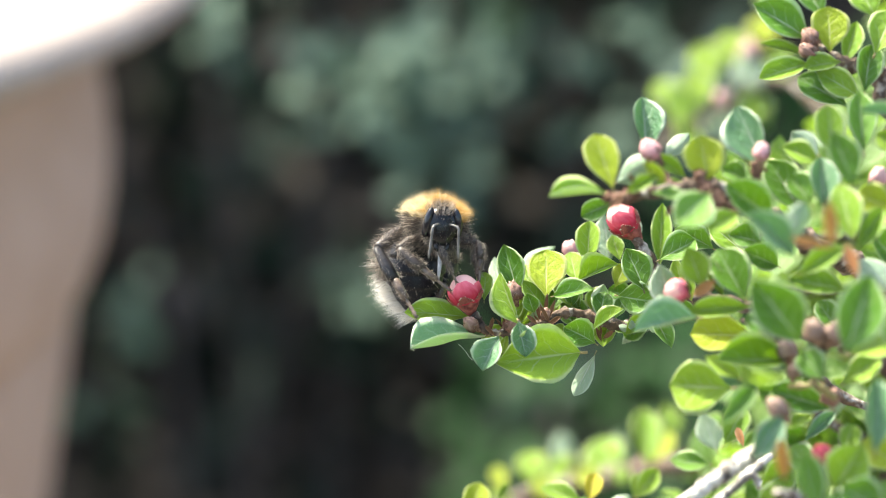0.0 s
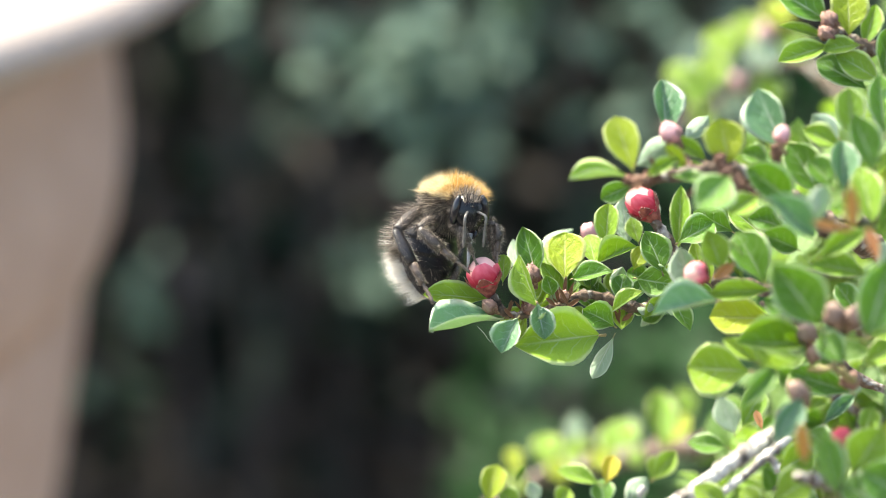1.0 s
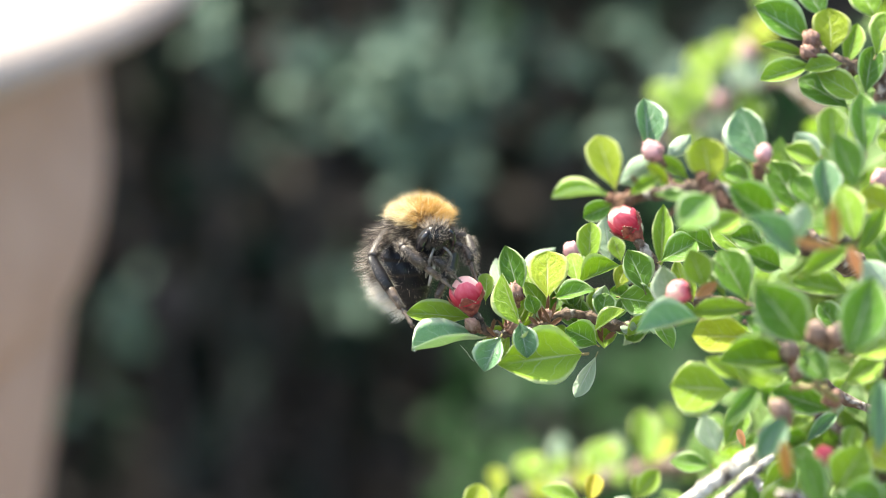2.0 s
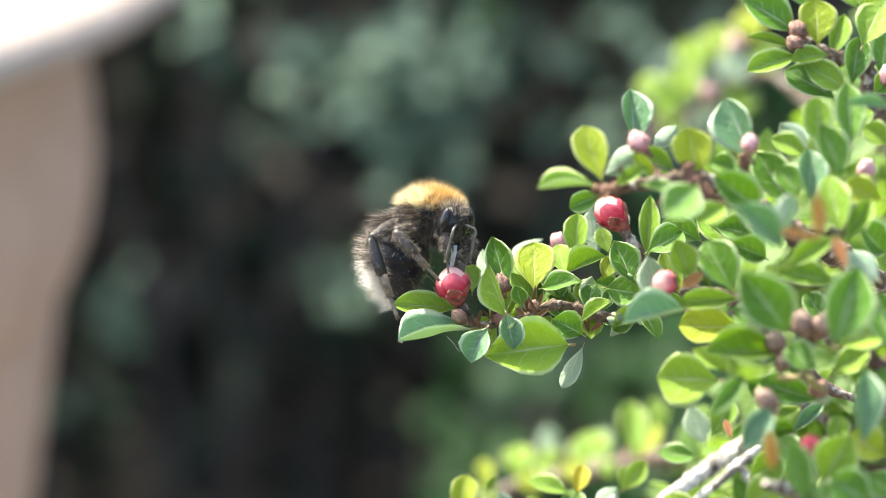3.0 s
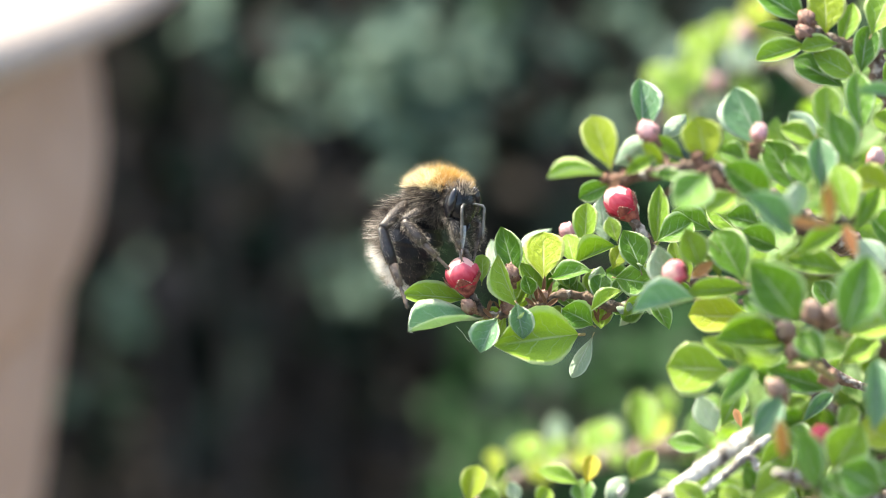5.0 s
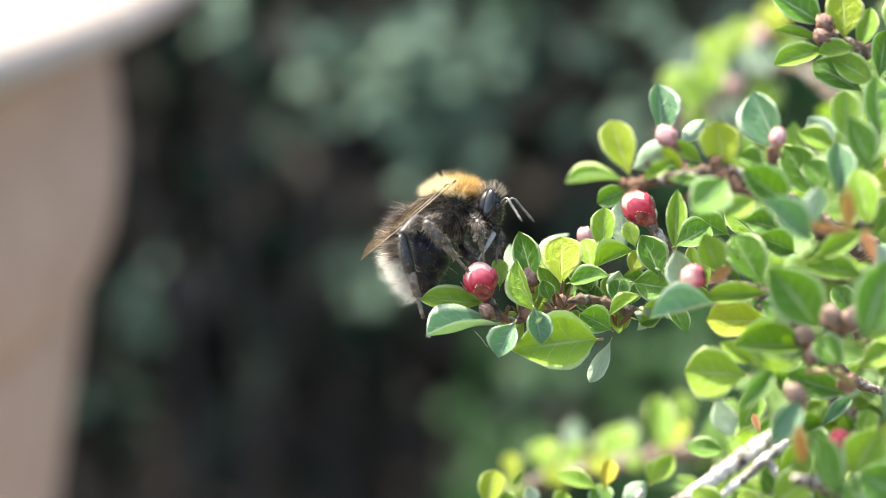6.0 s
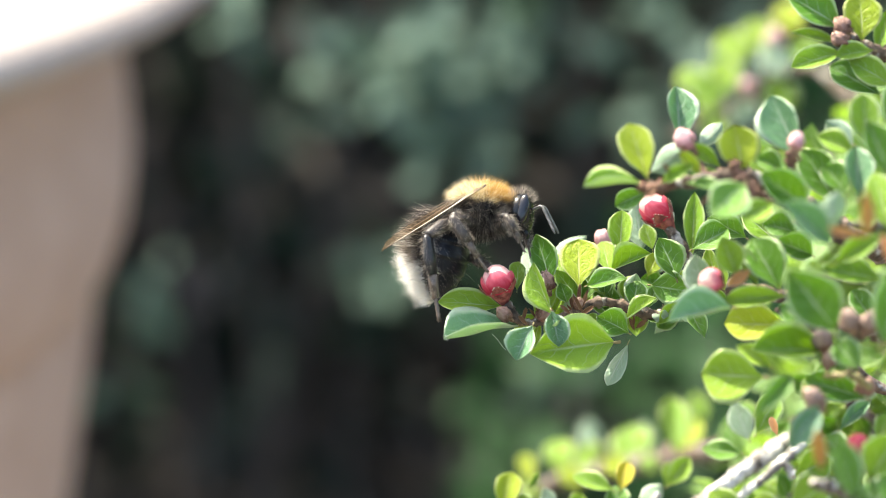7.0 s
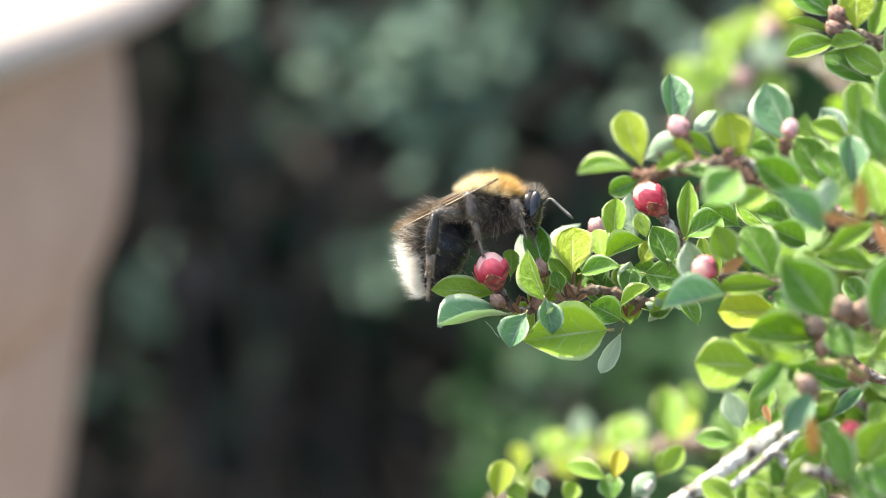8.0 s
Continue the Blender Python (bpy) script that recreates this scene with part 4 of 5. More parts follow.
leaf(crown_spray, (35.2, 12.0, 21.08), (30.47, 12.0, 22.15), 1.6, 30, 42, "y")
leaf(crown_spray, (38.42, 11.0, 20.22), (34.58, 10.0, 19.8), 2.1, 25, 36, "y")
leaf(crown_spray, (39.09, 11.0, 15.85), (34.28, 11.9, 18.94), 3.4, 10, 30, "g")
leaf(crown_spray, (40.21, 11.0, 16.74), (36.04, 10.8, 19.53), 3.3, 8, 28, "y")
leaf(crown_spray, (38.91, 12.0, 20.18), (40.46, 13.2, 24.47), 2.5, 0, 32, "y")
leaf(crown_spray, (40.77, 11.0, 17.3), (41.4, 11.4, 22.04), 3.2, 5, 36, "g")
leaf(crown_spray, (41.61, 10.0, 21.03), (43.62, 11.3, 25.51), 4.1, 5, 30, "y")
leaf(crown_spray, (43.98, 14.0, 18.19), (45.39, 15.5, 23.43), 4.0, 0, 32, "g")
leaf(crown_spray, (42.55, 9.0, 16.17), (44.71, 8.7, 18.36), 3.3, 10, 32, "g")
leaf(crown_spray, (37.18, 14.0, 24.99), (35.05, 15.0, 28.51), 3.3, 0, 32, "g")
leaf(crown_spray, (42.28, 14.0, 24.99), (40.74, 15.0, 28.51), 4.0, 0, 32, "y")
leaf(crown_spray, (46.04, 16.0, 21.76), (46.87, 17.4, 26.48), 4.0, 0, 32, "g")

# middle spray
leaf(middle_spray, (21.59, -15.8, -4.55), (15.98, -18.0, -5.39), 4.0, 55, 58, "bp")
leaf(middle_spray, (19.79, -11.2, -3.93), (18.7, -10.8, 0.15), 2.9, -5, 20, "gu")
leaf(middle_spray, (22.09, -15.8, -1.65), (20.75, -16.2, 1.75), 3.2, 0, 34, "y")
leaf(middle_spray, (24.05, -14.2, -2.57), (22.38, -13.9, 1.16), 1.8, 5, 42, "y")
leaf(middle_spray, (25.98, -15.0, -2.86), (23.64, -14.4, 1.66), 4.4, 0, 42, "g")
leaf(middle_spray, (29.27, -26.0, -6.25), (25.48, -27.4, -0.99), 5.2, 5, 38, "g")
leaf(middle_spray, (35.01, -15.0, -2.16), (29.99, -15.0, -0.85), 2.9, 25, 36, "y")
leaf(middle_spray, (32.4, -31.0, -7.03), (34.71, -31.1, -0.7), 4.8, 0, 32, "g")
leaf(middle_spray, (26.75, -12.8, -3.6), (21.21, -13.5, -3.79), 2.2, 28, 38, "y")
leaf(middle_spray, (27.19, -9.0, -6.23), (21.73, -9.0, -6.23), 4.0, 12, 20, "Y")
leaf(middle_spray, (29.62, -17.0, -8.2), (22.95, -19.0, -8.13), 6.4, 25, 70, "y")
leaf(middle_spray, (28.55, 20.0, -12.59), (22.28, 20.0, -12.13), 6.1, 0, 26, "yr")
leaf(middle_spray, (29.82, 24.0, -11.73), (26.47, 24.7, -9.39), 2.5, 10, 42, "y")
leaf(middle_spray, (22.4, -28.0, -13.3), (25.5, -27.0, -10.0), 2.1, 15, 52, "g")
leaf(middle_spray, (34.61, -20.0, -7.5), (38.41, -19.6, -6.14), 3.8, 18, 36, "y")
leaf(middle_spray, (34.34, -18.0, -10.14), (37.77, -17.3, -7.89), 3.0, 20, 38, "y")
leaf(middle_spray, (35.16, -29.0, -15.23), (35.52, -27.4, -9.33), 3.8, -5, 58, "bp")
leaf(middle_spray, (33.65, -14.0, -12.64), (28.35, -14.5, -10.91), 3.1, 15, 34, "g")
leaf(middle_spray, (25.2, -28.0, -16.0), (27.7, -27.5, -12.4), 2.7, 0, 40, "b")
leaf(middle_spray, (32.0, -10.0, -15.74), (35.0, -8.5, -13.27), 2.0, 20, 58, "bp")
leaf(middle_spray, (38.31, -24.0, -7.65), (37.6, -22.6, -2.86), 3.4, 5, 36, "g")
leaf(middle_spray, (35.18, -10.0, -6.1), (33.26, -9.1, -3.04), 2.5, 10, 34, "g")
leaf(middle_spray, (39.15, -22.0, -12.58), (37.36, -21.1, -9.71), 3.6, 10, 34, "g")
leaf(middle_spray, (28.26, -16.0, -5.94), (25.82, -15.5, -4.45), 3.0, 10, 36, "g")
leaf(middle_spray, (31.87, -22.0, -9.66), (30.03, -21.2, -7.26), 2.9, 10, 34, "g")

# low spray
leaf(low_spray, (27.11, -33.0, -17.4), (26.6, -35.1, -13.9), 1.3, 0, 36, "o")
leaf(middle_spray, (21.2, -16.0, -2.6), (23.2, -17.0, -1.2), 1.2, 0, 24, "o")
leaf(low_spray, (29.73, -34.0, -19.87), (28.1, -34.5, -14.87), 3.0, 5, 40, "g")
leaf(low_spray, (32.54, -24.0, -18.91), (34.9, -24.8, -15.0), 4.3, 10, 22, "y")
leaf(low_spray, (38.78, -20.0, -17.11), (35.43, -20.4, -15.03), 3.9, 15, 20, "Y")
leaf(low_spray, (35.94, -28.0, -20.45), (32.57, -29.3, -18.07), 4.1, 10, 20, "g")
leaf(low_spray, (26.28, -20.0, -21.72), (29.49, -19.4, -19.91), 3.7, 15, 20, "y")
leaf(low_spray, (34.34, -18.0, -16.48), (35.17, -17.1, -13.66), 2.2, 0, 24, "y")
leaf(low_spray, (27.16, 20.0, -18.97), (25.64, 21.1, -15.21), 3.0, 0, 22, "gu")
leaf(low_spray, (26.34, 20.0, -20.37), (22.28, 20.0, -19.9), 2.6, 25, 22, "g")
leaf(low_spray, (27.31, 15.0, -18.04), (29.61, 16.2, -14.23), 2.9, 0, 20, "y")
leaf(low_spray, (27.15, -4.0, -16.79), (26.59, -3.4, -14.99), 0.8, 0, 20, "o")
leaf(low_spray, (31.75, -16.0, -17.93), (29.84, -15.4, -15.97), 3.0, 10, 22, "g")
leaf(low_spray, (34.13, -26.0, -21.40), (31.37, -25.4, -19.56), 3.4, 10, 22, "g")
leaf(low_spray, (39.15, -22.0, -20.35), (36.82, -21.4, -18.46), 4.1, 10, 20, "g")
leaf(low_spray, (27.76, -12.0, -19.77), (30.87, -11.5, -18.29), 3.5, 10, 20, "y")
leaf(low_spray, (30.75, -16.0, -22.92), (28.32, -15.5, -21.47), 3.6, 10, 20, "g")

# low branch
leaf(low_branch, (1.80, 20.7, -26.24), (2.75, 21.5, -22.35), 3.0, 0, 18, "Y")
leaf(low_branch, (5.12, 20.7, -26.58), (2.92, 20.8, -25.20), 2.5, 20, 20, "y")
leaf(low_branch, (13.92, 19.8, -24.19), (14.78, 20.7, -21.24), 2.1, -5, 30, "W")
leaf(low_branch, (13.23, 19.8, -24.19), (9.00, 20.0, -22.69), 2.4, 40, 28, "y")
leaf(low_branch, (13.77, 19.3, -26.44), (13.35, 20.1, -23.63), 3.8, 0, 18, "g")
leaf(low_branch, (4.67, 21.5, -24.22), (5.67, 22.0, -22.62), 0.8, 0, 20, "y")
leaf(low_branch, (7.06, 21.2, -26.18), (6.20, 21.8, -24.19), 1.8, 0, 20, "gu")
leaf(low_branch, (9.12, 22.1, -26.85), (10.31, 22.6, -24.92), 2.7, 0, 20, "y")
leaf(low_branch, (16.03, 20.4, -26.09), (18.41, 21.1, -23.83), 2.4, 10, 20, "gu")
leaf(low_branch, (19.25, 24.6, -24.15), (21.69, 25.4, -21.27), 2.5, 10, 20, "y")
leaf(low_branch, (26.50, 20.4, -26.68), (23.07, 21.1, -24.41), 3.1, 15, 20, "y")
leaf(low_branch, (29.92, 19.8, -26.62), (27.65, 20.3, -24.93), 3.1, 15, 20, "y")
leaf(low_branch, (19.26, 28.8, -24.66), (20.51, 29.5, -22.32), 2.4, 10, 20, "y")

# far branch
leaf(far_branch, (21.05, 101.2, -29.68), (19.68, 103.8, -23.60), 6.2, 5, 18, "y")
leaf(far_branch, (23.12, 106.8, -28.00), (22.61, 108.8, -23.32), 3.1, 0, 18, "gu")
leaf(far_branch, (24.16, 74.4, -24.87), (23.62, 78.3, -18.00), 4.6, -5, 40, "y")
leaf(far_branch, (24.82, 79.2, -25.25), (27.61, 81.8, -20.93), 3.0, 5, 30, "Y")
leaf(far_branch, (16.10, 118.2, -28.75), (15.39, 120.1, -23.69), 3.5, 0, 24, "gu")
leaf(far_branch, (10.76, 101.2, -29.68), (10.05, 103.1, -25.39), 5.3, 5, 18, "y")
leaf(far_branch, (6.20, 90.0, -30.17), (5.79, 91.7, -26.32), 2.5, 0, 24, "Y")
leaf(far_branch, (16.75, 106.8, -30.18), (13.32, 108.1, -27.17), 4.6, 12, 18, "y")
leaf(far_branch, (30.22, 101.2, -22.81), (28.82, 102.8, -19.09), 3.1, 5, 18, "y")
leaf(far_branch, (19.21, 95.7, -29.94), (17.02, 96.9, -27.04), 5.3, 10, 18, "Y")
leaf(far_branch, (7.95, 95.7, -32.19), (4.59, 96.3, -30.74), 4.4, 10, 18, "y")
leaf(far_branch, (22.57, 90.0, -28.69), (21.16, 90.9, -26.56), 5.3, 10, 18, "y")
leaf(far_branch, (13.20, 95.7, -31.44), (10.99, 96.9, -28.54), 3.2, 10, 18, "Y")

# back branch
leaf(back_branch, (35.26, 130.0, 21.60), (31.69, 131.8, 26.28), 6.4, 5, 18, "y")
leaf(back_branch, (38.57, 130.0, 27.39), (35.85, 131.9, 32.53), 6.3, 0, 18, "y")
leaf(back_branch, (32.33, 134.5, 23.54), (29.51, 135.9, 26.98), 4.4, 10, 18, "y")
leaf(back_branch, (36.74, 128.2, 23.14), (34.44, 130.1, 28.23), 6.9, 5, 18, "y")
leaf(back_branch, (42.09, 131.8, 29.19), (39.96, 133.8, 34.36), 6.3, 0, 18, "y")
leaf(back_branch, (44.15, 128.2, 25.62), (41.89, 130.1, 30.71), 5.9, 5, 18, "gu")
leaf(back_branch, (40.22, 130.0, 18.30), (37.07, 131.6, 22.52), 5.4, 10, 18, "gu")
leaf(back_branch, (46.24, 131.8, 31.69), (44.81, 133.8, 36.87), 5.9, 0, 18, "Y")
leaf(back_branch, (41.67, 128.2, 21.50), (45.12, 129.4, 24.88), 4.8, 5, 18, "y")
leaf(back_branch, (34.60, 131.8, 20.04), (32.18, 132.7, 22.59), 5.0, 10, 18, "y")
leaf(back_branch, (45.79, 128.2, 19.85), (42.69, 129.9, 24.07), 5.9, 10, 18, "g")
leaf(back_branch, (48.50, 130.0, 26.56), (46.25, 131.9, 31.70), 5.9, 5, 18, "y")
leaf(back_branch, (32.62, 128.2, 16.55), (35.20, 129.4, 19.92), 5.0, 10, 18, "y")
leaf(back_branch, (47.68, 130.0, 36.50), (45.38, 131.6, 40.81), 5.9, 5, 18, "y")


def node_leaves():
    """Small leaves crowd the nodes of the flowering shoot."""
    rng = random.Random(91)
    for x, z in ((5.2, -6.0), (6.6, -5.6), (8.6, -5.0), (9.2, -4.6), (11.4, -4.3), (12.6, -4.6), (14.0, -5.0), (15.6, -5.2), (17.4, -5.2), (19.2, -4.6), (21.0, -3.6), (23.0, -3.2)):
        for k2 in range(3):
            up = Vector((rng.uniform(-0.8, 0.8), rng.uniform(-0.4, 0.3), rng.choice((1, 1, -0.7)) * rng.uniform(0.4, 1.0))).normalized()
            p = Vector((x + rng.uniform(-0.5, 0.5), 3.2 + 0.2 * x * 0.3 + rng.uniform(0, 2.0), z + rng.uniform(-0.2, 0.4)))
            leaf(front_spray, p, p + up * rng.uniform(2.4, 4.0), rng.uniform(1.6, 2.5), rng.uniform(-10, 40), rng.choice((24, 36)), rng.choice(("g", "g", "y", "gu")))


node_leaves()


def node_bracts():
    """Papery brown bracts stand in tufts at the shoot's nodes."""
    rng = random.Random(64)
    for x, y, z, n in ((8.7, 1.4, -5.3, 4), (9.4, 1.8, -5.1, 2), (14.3, 2.4, -7.0, 2), (5.2, 0.6, -6.0, 2), (3.0, -0.2, -5.9, 1)):
        for k2 in range(n):
            p = Vector((x + rng.uniform(-0.5, 0.5), y + rng.uniform(-0.4, 0.4), z))
            d = Vector((rng.uniform(-0.55, 0.55), rng.uniform(-0.5, 0.1), rng.uniform(0.6, 1.0))).normalized()
            leaf(front_spray, p, p + d * rng.uniform(0.9, 1.7), rng.uniform(0.18, 0.30), rng.uniform(-20, 30), 36, "s")


node_bracts()


def silk(points):
    line = smooth_line([Vector(p) * MM for p in points], 6)
    v, f = tube(line, [0.013 * MM] * len(line), 5)
    put("silk_thread", mesh("silk_thread", v, f, [FUR_WHITE]), shrub, label="fine white curled thread on a leaf tip")


silk([(-3.50, -4.9, -7.42), (-3.78, -5.0, -7.36), (-3.70, -5.0, -7.54), (-3.90, -5.1, -7.58), (-3.74, -5.0, -7.70), (-3.58, -5.0, -7.78)])
silk([(-3.54, -4.9, -7.42), (-3.74, -5.0, -7.62), (-3.62, -5.1, -7.82), (-3.50, -5.1, -7.74), (-3.54, -5.0, -7.90)])
silk([(0.6, -1, -7.4), (1.2, -0.8, -8.0), (1.6, -0.6, -8.6), (1.9, -0.5, -8.9)])


def water_drop():
    """A clear drop hangs from the tip of the lowest leaf."""
    v, f = ball(0.15 * MM, 0.15 * MM, 0.18 * MM, 10, 14)
    put("water_drop", mesh("water_drop", v, f, [WATER]), shrub, pose(-3.72 * MM, -5.05 * MM, -7.70 * MM), "clear water drop on a leaf tip")


water_drop()


def crown_edge(c):
    """How far out the dense crown reaches, as a slope from the clearing, by height."""
    return 0.168 if c > 0.065 else 0.142 if c > 0.035 else 0.104 if c > -0.013 else 0.124 if c > -0.045 else 0.112 if c > -0.072 else 0.092


def inner_leaves():
    """The shrub's inner foliage, shoot by shoot, behind the front leaves."""
    rng = random.Random(77)
    for i in range(70):
        x0, z0 = rng.uniform(28, 62), rng.uniform(-42, 34)
        y0 = rng.uniform(24, 66)
        d = Vector((-0.7 + rng.uniform(-0.4, 0.3), rng.uniform(-0.6, 0.2), rng.uniform(-0.1, 0.7))).normalized()
        foot = Vector((x0, y0, z0))
        tip = foot + d * rng.uniform(7, 12)
        if tip.x / (238 + tip.y) < crown_edge(tip.z / (238 + tip.y)) + 0.004:
            continue
        shoot = twig("branch", [foot - d * 10, foot, foot.lerp(tip, 0.5) + any_way(rng) * 0.5, tip], 0.6, 0.3, BARK, shrub, seed=100 + i, sides=6)
        for k2 in range(7):
            p = foot.lerp(tip, k2 / 6.0)
            out = (any_way(rng) + d * 0.8 + Vector((0, -0.3, 0.25))).normalized()
            leaf(shoot, p, p + out * rng.uniform(3.6, 5.4), rng.uniform(2.2, 3.2), rng.uniform(-10, 55), rng.choice((12, 24, 36)), rng.choice(("g", "g", "g", "y", "y", "gu")))


inner_leaves()


def inner_mass():
    """The rest of the shrub's foliage: behind, below and beside the shoots, thinning to an uneven outline."""
    rng = random.Random(78)
    items = []
    for i in range(9000):
        p = Vector((rng.uniform(15, 120), rng.uniform(27, 100), rng.uniform(-110, 75)))
        a, c = p.x / (238 + p.y), p.z / (238 + p.y)
        if a < crown_edge(c) + rng.uniform(0, 0.02):
            continue
        nrm = (any_way(rng) * 0.7 + Vector((-0.2, -0.35, 0.7))).normalized()
        long = rng.uniform(4.2, 6.5) * MM
        items.append((p * MM, any_way(rng) + Vector((-0.4, -0.2, 0.3)), nrm, long, long * rng.uniform(0.5, 0.65)))
    tagged(put("foliage", loose_leaves(items, INNER_SHADE_LEAF, "foliage"), shrub), "inner mass of small leaves, gap shade put into their green", kind="stuff")


inner_mass()


# ---- the bumblebee ----
def fur(name, parent, hairs, mats, label=""):
    """Hair by hair: (root, direction, length, width, slot) in millimetres."""
    verts, faces, slots = [], [], []
    rng = random.Random(len(hairs))
    for p, d, long, wide, slot in hairs:
        s = d.cross(any_way(rng)).normalized() * wide * 0.5
        b = len(verts)
        sag = any_way(rng) * long * 0.10
        verts += [(p - s) * MM, (p + s) * MM, (p + d * long * 0.55 + s * 0.7 + sag) * MM, (p + d * long * 0.55 - s * 0.7 + sag) * MM, (p + d * long) * MM]
        faces += [(b, b + 1, b + 2, b + 3), (b + 3, b + 2, b + 4)]
        slots += [slot, slot]
    return put(name, mesh(name, verts, faces, mats, slots), parent, label=label)


def scaled(vf):
    return [v * MM for v in vf[0]], vf[1]


def merge(*parts):
    verts, faces = [], []
    for v, f in parts:
        faces += [tuple(len(verts) + i for i in g) for g in f]
        verts += [Vector(q) for q in v]
    return verts, faces


def moved(vf, m):
    return [m @ Vector(v) for v in vf[0]], vf[1]


def pick_slot(rng, weights):
    r = rng.random()
    for slot, w in weights:
        if r < w:
            return slot
        r -= w
    return weights[-1][0]


def tuft(p, fine, much):
    """How hairs lean together in tufts."""
    return noise.noise_vector(p * fine) * much


def make_thorax(parent):
    rng = random.Random(31)
    R = Vector((2.68, 2.45, 2.32))
    v, f = ball(*R, 16, 24)
    core = put("thorax", mesh("thorax", *scaled((v, f)), [SHELL]), parent, label="rounded thorax with ginger fur on top")
    hairs = []
    for i in range(44000):
        n = any_way(rng)
        p = Vector((n.x * R.x, n.y * R.y, n.z * R.z)) * 0.97
        h = n.z + 0.16 * noise.noise(n * 2.6) + rng.gauss(0, 0.06) + 0.10 * n.x
        flat = Vector((n.x, n.y, 0))
        if h > 0.38:
            rear = -n.x + 0.5 * noise.noise(n * 3) + 0.75 * abs(n.y) - 0.02
            straw = min(0.94, max(0.06, 0.14 + 1.2 * rear + 0.35 * flat.length ** 4))
            slot = 1 if rng.random() < straw else 0
            # the cap's hairs lie low on top and stand out as a brim
            d = n * 0.75 + flat * 0.75 + Vector((-0.12, 0, 0.10))
            long = 0.70 + 0.85 * flat.length ** 2
        else:
            slot = pick_slot(rng, ((2, 0.82), (3, 0.18)))
            d = n + Vector((-0.22, 0, -0.15))
            long = 1.0
        d = (d + tuft(p, 1.5, 0.45) + tuft(p, 3.7, 0.28) + any_way(rng) * 0.22).normalized()
        long *= rng.uniform(0.65, 1.15) * (1.0 + 0.45 * noise.noise(p * 2.2))
        hairs.append((p, d, long + (rng.uniform(0.2, 0.6) if rng.random() < 0.10 else 0), 0.018, slot))
    for i in range(2200):
        n = any_way(rng)
        p = Vector((n.x * R.x, n.y * R.y, n.z * R.z)) * 0.97
        if n.z < 0.35 and rng.random() < 0.55:
            continue
        d = (n + Vector((-0.15, 0, 0.05)) + tuft(p, 2.0, 0.5) + any_way(rng) * 0.30).normalized()
        hairs.append((p, d, rng.uniform(1.0, 1.7), 0.026, (1 if rng.random() < 0.3 + 0.6 * max(0.0, -n.x) else 0) if n.z > 0.35 else 3))
    fur("fur", core, hairs, [FUR_GINGER, FUR_STRAW, FUR_DARK, FUR_GREY], "dense ginger and grey-black fur")
    return core


def abdomen_point(s, a):
    """A point of the abdomen's skin: s from waist to tip, a round it (0 at the back's ridge)."""
    r = 3.0 * max(0.0, math.sin(math.pi * (0.10 + 0.90 * s) ** 0.85)) ** 0.62
    r *= min(1.0, s / 0.09) ** 0.5
    slim = min(1.0, s / 0.5)
    r *= 0.74 + 0.26 * slim * slim * (3 - 2 * slim)
    seg = (s * 6) % 1.0
    r *= 1 + 0.085 * seg
    x = -9.0 * s
    z = -1.1 * s * s + 0.2
    return Vector((x, r * math.sin(a), z + r * math.cos(a) * 0.95))


